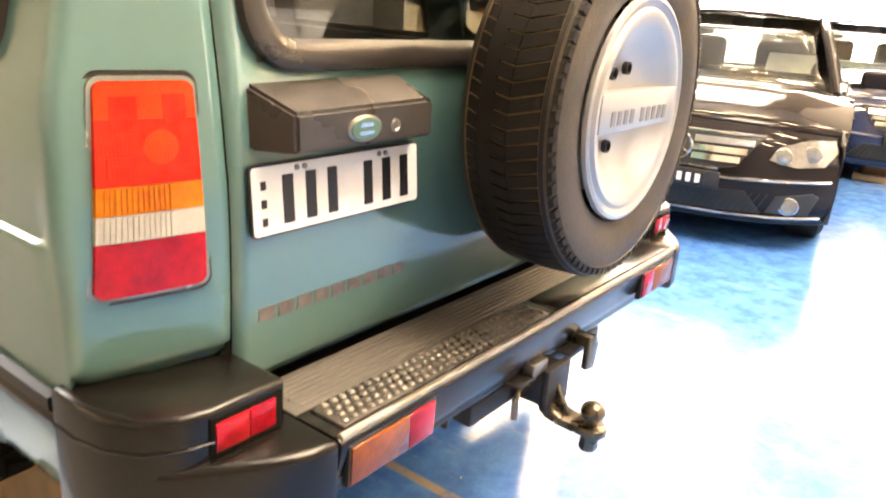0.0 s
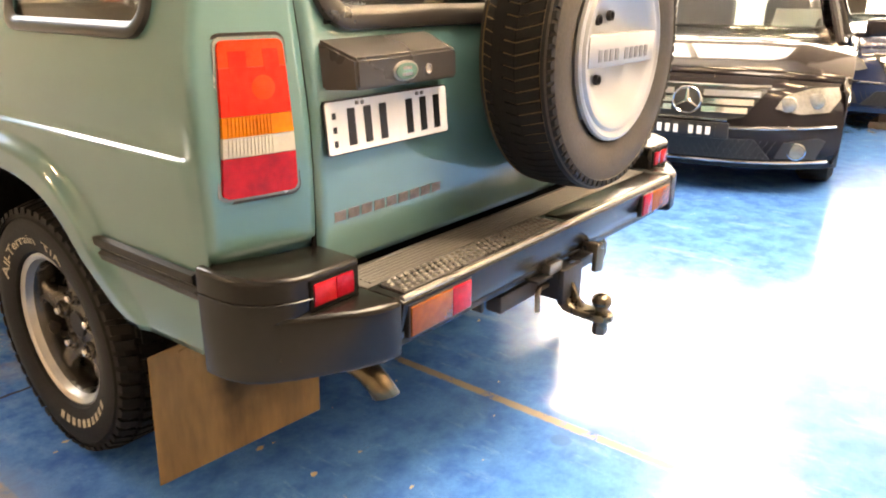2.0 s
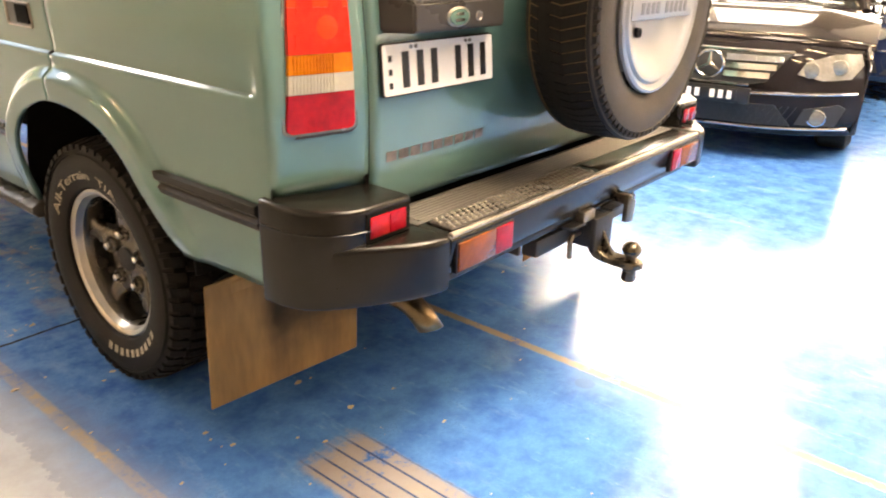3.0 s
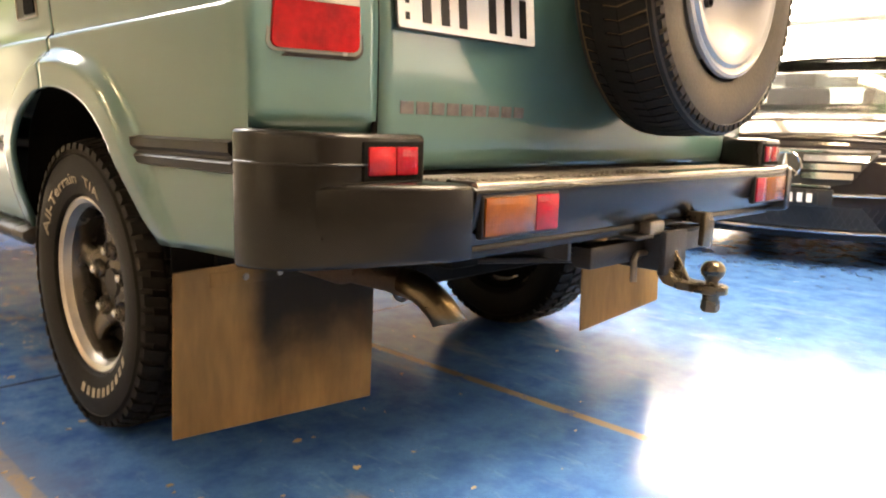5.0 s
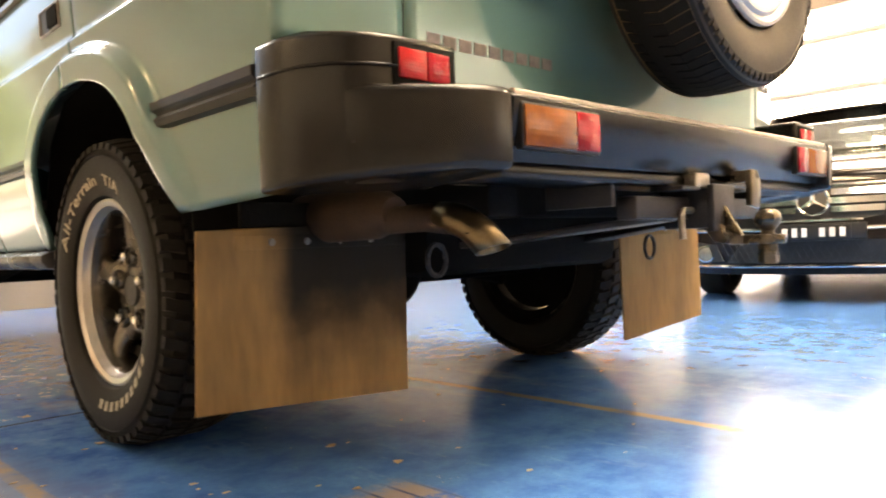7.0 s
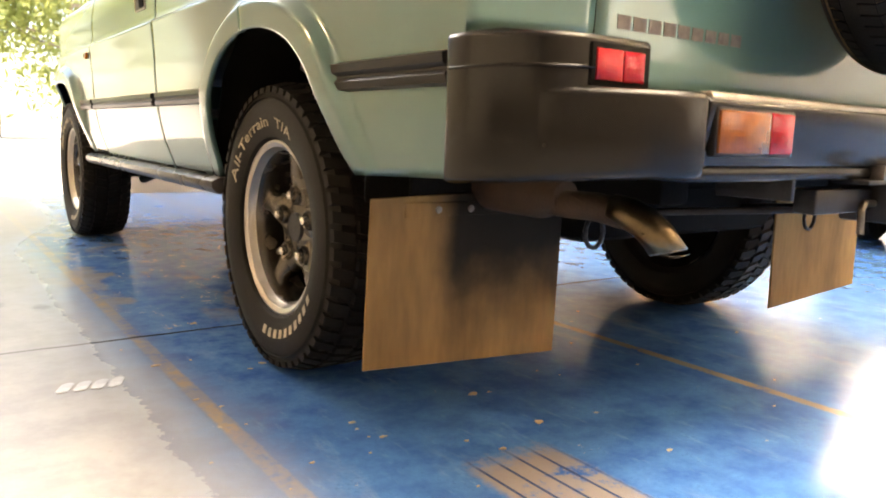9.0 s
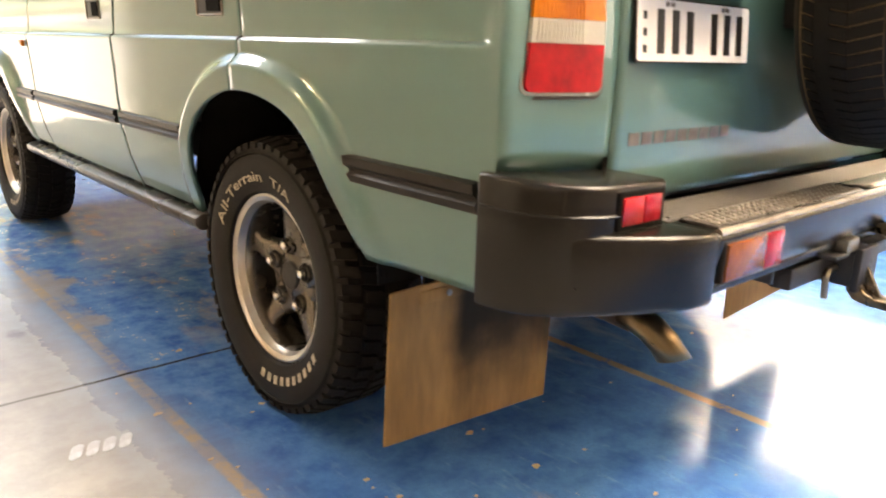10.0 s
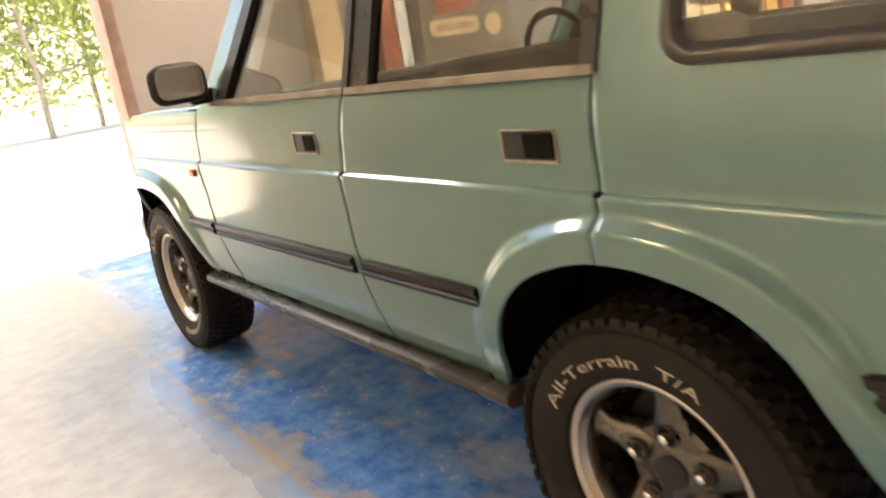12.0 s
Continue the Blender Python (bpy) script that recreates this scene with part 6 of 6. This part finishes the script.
    pane("rear_window", [(-0.68, -3.9, 0.92), (0.68, -3.9, 0.92), (0.52, -3.30, 1.37), (-0.52, -3.30, 1.37)], M["glass_dark"], -0.03)
    for sx in (-1, 1):
        pane("side_window", [(sx * 0.765, -1.35, 0.92), (sx * 0.76, -3.75, 0.93), (sx * 0.575, -3.15, 1.36), (sx * 0.575, -2.00, 1.36)], M["glass_dark"])
        part("front_pillar", tube(bmesh.new(), [(sx * 0.755, -1.12, 0.90), (sx * 0.66, -1.53, 1.16), (sx * 0.565, -1.95, 1.385)], 0.032, 10), paint, car)
        part("rear_pillar", tube(bmesh.new(), [(sx * 0.73, -3.92, 0.90), (sx * 0.545, -3.28, 1.375)], 0.06, 10), paint, car)
        part("roof_rail", tube(bmesh.new(), [(sx * 0.57, -1.95, 1.385), (sx * 0.58, -2.5, 1.41), (sx * 0.555, -3.28, 1.375)], 0.022, 10), paint, car)
        part("centre_pillar", tube(bmesh.new(), [(sx * 0.77, -2.45, 0.90), (sx * 0.58, -2.50, 1.39)], 0.03, 8), M["plastic"], car)
    part("cabin_floor", boxed((-0.74, -3.9, 0.86), (0.74, -1.1, 0.905), 0.01), M["dash"], car)
    part("dashboard", boxed((-0.68, -1.55, 0.88), (0.68, -1.20, 0.97), 0.03), M["dash"], car)
    for x in (-0.36, 0.36):
        part("seat_back", boxed((x - 0.24, -2.45, 0.88), (x + 0.24, -2.30, 1.20), 0.05), M["dash"], car)
        part("headrest", boxed((x - 0.12, -2.46, 1.21), (x + 0.12, -2.37, 1.34), 0.03), M["dash"], car)

    # face
    def skin(x, z, o):
        return (x, nose_y(x) + tuck(z * 0.965) + o, z)

    def patch(nm, outline, o0, o1, material, parent=None, label=""):
        """A plate that follows the curved nose; outline in (x, z)."""
        bm = bmesh.new()
        dense = []
        for (a, c), (p, q) in zip(outline, outline[1:] + outline[:1]):
            m = max(1, int(math.hypot(p - a, q - c) / 0.035))
            dense += [(a + (p - a) * i / m, c + (q - c) * i / m) for i in range(m)]
        b0 = [bm.verts.new(skin(a, c, o0)) for a, c in dense]
        b1 = [bm.verts.new(skin(a, c, o1)) for a, c in dense]
        f = bm.faces.new(b1)
        for i in range(len(dense)):
            k = (i + 1) % len(dense)
            bm.faces.new((b0[i], b0[k], b1[k], b1[i]))
        bmesh.ops.triangulate(bm, faces=[f])
        bmesh.ops.recalc_face_normals(bm, faces=bm.faces)
        return part(nm, bm, material, parent or car, label)

    GR = [(-0.44, 0.685), (0.44, 0.685), (0.33, 0.515), (0.24, 0.495), (-0.24, 0.495), (-0.33, 0.515)]
    grille = patch("grille", GR, 0.0, 0.022, M["mesh"], label="black radiator grille with chrome bars")
    for z, hw in ((0.655, 0.405), (0.605, 0.375), (0.555, 0.345)):
        for sgn in (-1, 1):
            a, c = sgn * 0.088, sgn * hw
            patch("grille_bar", [(a, z - 0.018), (c, z - 0.018), (c, z + 0.018), (a, z + 0.018)], 0.02, 0.036, M["chrome"], grille)
    part("grille_frame", tube(bmesh.new(), [skin(x, z, 0.02) for x, z in [(-0.24 + 0.48 * i / 10, 0.492) for i in range(11)]], 0.010, 8), M["chrome"], grille)
    part("bonnet_strip", tube(bmesh.new(), [skin(-0.45 + 0.9 * i / 20, 0.695, 0.012) for i in range(21)], 0.012, 8), M["chrome"], car)
    if front:
        c0 = Vector(skin(0, 0.605, 0.045))
        part("round_emblem", tube(bmesh.new(), [(c0.x + 0.082 * math.cos(radians(a)), c0.y, c0.z + 0.082 * math.sin(radians(a))) for a in range(0, 361, 12)], 0.0085, 8), M["chrome"], grille, "round chrome emblem")
        for a in (90, 210, 330):
            d = Vector((math.cos(radians(a)), 0, math.sin(radians(a))))
            part("emblem_bar", tube(bmesh.new(), [c0, c0 + d * 0.08], [0.016, 0.004], 6), M["chrome"], grille)
    for sx in (-1, 1):
        HL = [(sx * 0.49, 0.570), (sx * 0.63, 0.535), (sx * 0.775, 0.545), (sx * 0.825, 0.63), (sx * 0.80, 0.695), (sx * 0.66, 0.690), (sx * 0.53, 0.645)]
        lampset = patch("headlamp", HL, -0.01, 0.012, M["headlamp"], label="clear headlamp with twin round lenses")
        for x, z in ((0.555, 0.595), (0.70, 0.615)):
            p = skin(sx * x, z, 0.012)
            part("lamp_lens", lathe(bmesh.new(), [(0.0, 0.050), (0.012, 0.046), (0.016, 0.030), (0.022, 0.0)], 24, at=p, axis='y'), M["headlamp"], lampset)
        part("bumper_strip", tube(bmesh.new(), [skin(sx * (0.25 + 0.57 * i / 12), 0.445 + 0.01 * i / 12, 0.008) for i in range(13)], 0.011, 8), M["chrome"], car, "chrome bumper strip")
        FG = [(sx * 0.52, 0.255), (sx * 0.74, 0.245), (sx * 0.78, 0.36), (sx * 0.74, 0.385), (sx * 0.56, 0.36)]
        patch("fog_recess", FG, 0.0, 0.010, M["mesh"], label="")
        p = skin(sx * 0.635, 0.305, 0.012)
        fog = part("fog_lamp", lathe(bmesh.new(), [(0.0, 0.056), (0.02, 0.055), (0.022, 0.048), (0.016, 0.044)], 24, at=p, axis='y'), M["chrome"], car, "round fog lamp")
        part("fog_lens", lathe(bmesh.new(), [(0.014, 0.045), (0.020, 0.03), (0.024, 0.0)], 24, at=p, axis='y'), M["headlamp"], fog)
    intake = patch("lower_intake", [(-0.50, 0.245), (0.50, 0.245), (0.40, 0.375), (-0.40, 0.375)], 0.0, 0.008, M["mesh"], label="black lower intake mesh")
    for i in range(24):
        x = -0.46 + 0.04 * i
        for d in (-1, 1):
            part("mesh_wire", tube(bmesh.new(), [skin(x, 0.25, 0.012), skin(x + d * 0.06, 0.37, 0.012)], 0.0024, 5), M["iron"], intake)
    part("lip", tube(bmesh.new(), [skin(-0.80 + 1.6 * i / 24, 0.225, 0.006) for i in range(25)], 0.012, 8), M["chrome"] if front else paint, car)
    pl = part("number_plate", boxed((-0.26, nose_y(0) + 0.012, 0.375), (0.26, nose_y(0) + 0.036, 0.475), 0.006), M["ink"], car, "black number plate with white characters in a black holder")
    part("plate_face", boxed((-0.186, nose_y(0) + 0.034, 0.385), (0.186, nose_y(0) + 0.039, 0.465), 0.004), M["ink"], pl)
    bar_parts("plate_bar", [3, 3], -0.17, 0.398, 0.34, 0.052, lambda a, c, o: (a, nose_y(0) + 0.039 + o, c), 0.001, M["plate"], pl, 0.55)
    if front:
        bm = bmesh.new()
        base = Vector((-0.56, -1.31, 0.985))
        e1, e2 = Vector((0.28, 0, 0)), Vector((0, -0.245, 0.142))
        v = [bm.verts.new(base + q) for q in (Vector(), e1, e1 + e2, e2)]
        bm.faces.new(v)
        paper = part("price_sheet", bm, M["paper"], None, solid=0.002)
        tagged(paper, "white paper sheet behind the dark car's windscreen", "paper")
        paper.matrix_basis = pose(*at, 0, 0, heading) @ Matrix.Diagonal((scale, scale, scale * tall, 1.0))
    car.matrix_basis = pose(*at, 0, 0, heading) @ Matrix.Diagonal((scale, scale, scale * tall, 1.0))
    return car


sedan("black_saloon_car", "glossy black saloon car with chrome grille facing the wagon", M["black_car"], (2.815, -0.216, 0), 100.1, 0.978, tall=0.95)
sedan("navy_saloon_car", "dark navy saloon car parked behind the black car", M["navy_car"], (5.9, -1.1, 0), 112, 0.95, False)

# wooden cabinet by the far cars
cab = thing("wooden_cabinet", "brown wooden cabinet on a pale timber base", "cabinet", (6.40, -1.08, 0))
part("body", boxed((-0.28, -0.34, 0.06), (0.28, 0.34, 0.88), 0.008), M["wood"], cab)
part("plinth", boxed((-0.32, -0.40, 0.0), (0.32, 0.40, 0.06), 0.006), M["tan"], cab)

# pipes along the window wall
for z in (2.18, 2.85):
    pipe = thing("wall_pipe", "grey pipe along the bright window wall", "pipe", (0, 0, 0), "wall pipes")
    part("run", tube(bmesh.new(), [(8.90, -6.5, z), (8.90, 4.8, z)], 0.045, 12), M["pipe"], pipe)
    for y in (-5, -2.5, 0.1, 2.6, 4.4):
        part("clamp", boxed((8.86, y - 0.03, z - 0.05), (9.00, y + 0.03, z + 0.05), 0.006), M["pipe"], pipe)

# stand, posts and rack along the far wall
post = thing("timber_column", "pale timber column on the grey wall", "column", (1.48, 4.90, 0))
part("shaft", boxed((-0.13, -0.09, 0.0), (0.13, 0.098, 3.6), 0.01), M["tan"], post)
post = thing("red_post", "red-brown painted post beside the display stand", "post", (2.07, 4.86, 0))
part("shaft", boxed((-0.085, -0.06, 0.0), (0.085, 0.06, 2.6), 0.01), M["red_panel"], post)
post = thing("white_post", "white post beside the display stand", "post", (2.24, 4.86, 0))
part("shaft", boxed((-0.06, -0.05, 0.0), (0.06, 0.05, 2.6), 0.01), M["wall_white"], post)
stand = thing("display_stand", "dark wooden display stand with red panel and round sign", "display stand", (2.86, 4.78, 0))
part("case", boxed((-0.54, -0.12, 0.0), (0.54, 0.20, 2.4), 0.012), M["wall_dark"], stand)
part("red_panel", boxed((-0.36, -0.13, 1.42), (0.10, -0.115, 1.60), 0.004), M["red_panel"], stand)
part("name_board", prism(bmesh.new(), rounded(-0.46, 1.22, 0.12, 1.37, 0.07, 6), -0.135, -0.115, 'y'), M["tan"], stand)
bar_parts("sign_bar", [5, 5], -0.38, 1.265, 0.42, 0.06, lambda a, c, o: (a, -0.136 - o, c), 0.002, M["wood"], stand, 0.6)
part("round_sign", lathe(bmesh.new(), [(-0.115, 0.10), (-0.135, 0.10), (-0.135, 0.075), (-0.13, 0.0)], 28, at=(0.30, 0, 1.27), axis='y'), M["tan"], stand)
rack = thing("storage_rack", "metal rack holding yellow cartons by the far wall", "rack", (7.2, 4.65, 0))
for x in (-1.3, 0.0, 1.3):
    part("upright", boxed((x - 0.02, -0.25, 0), (x + 0.02, 0.25, 2.0), 0.004), M["steel"], rack)
for z in (0.15, 0.75, 1.35, 1.95):
    part("shelf", boxed((-1.3, -0.27, z), (1.3, 0.27, z + 0.03), 0.004), M["steel"], rack)
rnd = random.Random(3)
for z in (0.18, 0.78, 1.38):
    x = -1.22
    while x < 1.0:
        w, h = rnd.uniform(0.18, 0.34), rnd.uniform(0.25, 0.46)
        cart = part("carton", boxed((0, -0.2, 0), (w, 0.2, h), 0.006), M[rnd.choice(("yellow_box", "yellow_box", "red_panel", "tan"))])
        tagged(cart, "closed carton standing on the storage rack", "carton", "rack cartons")
        cart.location = (7.2 + x, 4.65, z)
        x += w + rnd.uniform(0.02, 0.12)

# white dashes painted on the bare concrete
for i in range(4):
    bm = prism(bmesh.new(), [(a + 0.35 * c, c) for a, c in rounded(-0.0135, -0.030, 0.0135, 0.030, 0.0125, 4)], 0.0, 0.0015, 'z')
    mk = part("floor_mark", bm, M["marking"])
    tagged(mk, "worn white painted dash on bare concrete", "floor mark", "floor dashes")
    mk.location = (-1.272 + i * 0.034, 0.071 - 0.004 * i, 0.001)
    mk.rotation_euler = (0, 0, radians(-4))

# paint flakes and dry leaf bits lying on the floor
rnd = random.Random(11)
spots = [(-0.944, 0.459), (-1.066, 0.136), (-0.872, 0.48), (-1.055, -0.139), (-0.883, 0.003), (-0.841, 0.031), (-0.818, -0.507), (-0.657, -0.668), (-0.394, -0.835), (-0.525, -0.408), (0.511, -0.385), (-0.833, -0.416), (-0.513, -0.608)]
spots += [(rnd.uniform(-1.15, 0.3), rnd.uniform(-1.5, 2.4)) for _ in range(70)]
bm = bmesh.new()
for i, (x, y) in enumerate(spots):
    size = rnd.uniform(0.006, 0.012) if i < 13 else rnd.uniform(0.002, 0.006)
    a0, k = rnd.uniform(0, 6.283), rnd.randint(5, 7)
    ring = []
    for q in range(k):
        a = a0 + 6.283 * q / k
        r = size * rnd.uniform(0.55, 1.1)
        ring.append((x + r * math.cos(a) * 1.3, y + r * math.sin(a) * 0.8, 0.0012 + rnd.uniform(0.0, 0.35) * size))
    top = [bm.verts.new(p) for p in ring]
    low_ = [bm.verts.new((p[0], p[1], max(0.0004, p[2] - 0.0012))) for p in ring]
    bm.faces.new(top)
    bm.faces.new(low_[::-1])
    for q in range(k):
        bm.faces.new((top[q], low_[q], low_[(q + 1) % k], top[(q + 1) % k]))
bmesh.ops.recalc_face_normals(bm, faces=bm.faces)
tagged(part("floor_litter", bm, M["flake"]), "tan paint flakes and leaf bits lying on the floor", "litter", kind="stuff")

# trees across the yard
def tree(x, y, h, seed):
    rnd = random.Random(seed)
    t = thing("tree", "leafy green tree at the edge of the sunlit yard", "tree", (x, y, -0.02), "yard trees")
    part("trunk", tube(bmesh.new(), [(0, 0, 0), (0.05, 0.02, h * 0.3), (-0.05, 0.05, h * 0.6), (0.02, 0.0, h * 0.85)], [0.12, 0.10, 0.08, 0.03], 10), M["bark"], t)
    tips = []
    for i in range(9):
        a, z = rnd.uniform(0, 6.283), h * rnd.uniform(0.25, 0.75)
        r = rnd.uniform(1.1, 2.8)
        tip = Vector((r * math.cos(a), r * math.sin(a), z + rnd.uniform(0.4, 1.4)))
        part("limb", tube(bmesh.new(), [(0, 0, z), tip * 0.6 + Vector((0, 0, z * 0.35)), tip], [0.08, 0.05, 0.02], 6), M["bark"], t)
        tips.append(tip)
    bm = bmesh.new()
    for i in range(3600):
        c = rnd.choice(tips) + Vector((rnd.gauss(0, 0.9), rnd.gauss(0, 0.9), rnd.gauss(0, 0.8)))
        d = Vector((rnd.gauss(0, 1), rnd.gauss(0, 1), rnd.gauss(0, 1))).normalized()
        e = d.orthogonal().normalized()
        s = rnd.uniform(0.10, 0.20)
        v = [bm.verts.new(c + q) for q in (d * s, e * s * 0.5, -d * s, -e * s * 0.5)]
        bm.faces.new(v)
    tagged(part("crown", bm, M["leaf"], t), kind="stuff")


for i, (x, y, h) in enumerate(((-14.0, 29.0, 7.0), (-8.0, 32.0, 8.0), (-3.2, 30.0, 7.0), (1.2, 31.0, 7.6), (3.6, 29.0, 7.2), (6.2, 32.5, 8.2), (9.5, 30.0, 7.4), (-20.0, 33.0, 8.4))):
    tree(x, y, h, 40 + i)
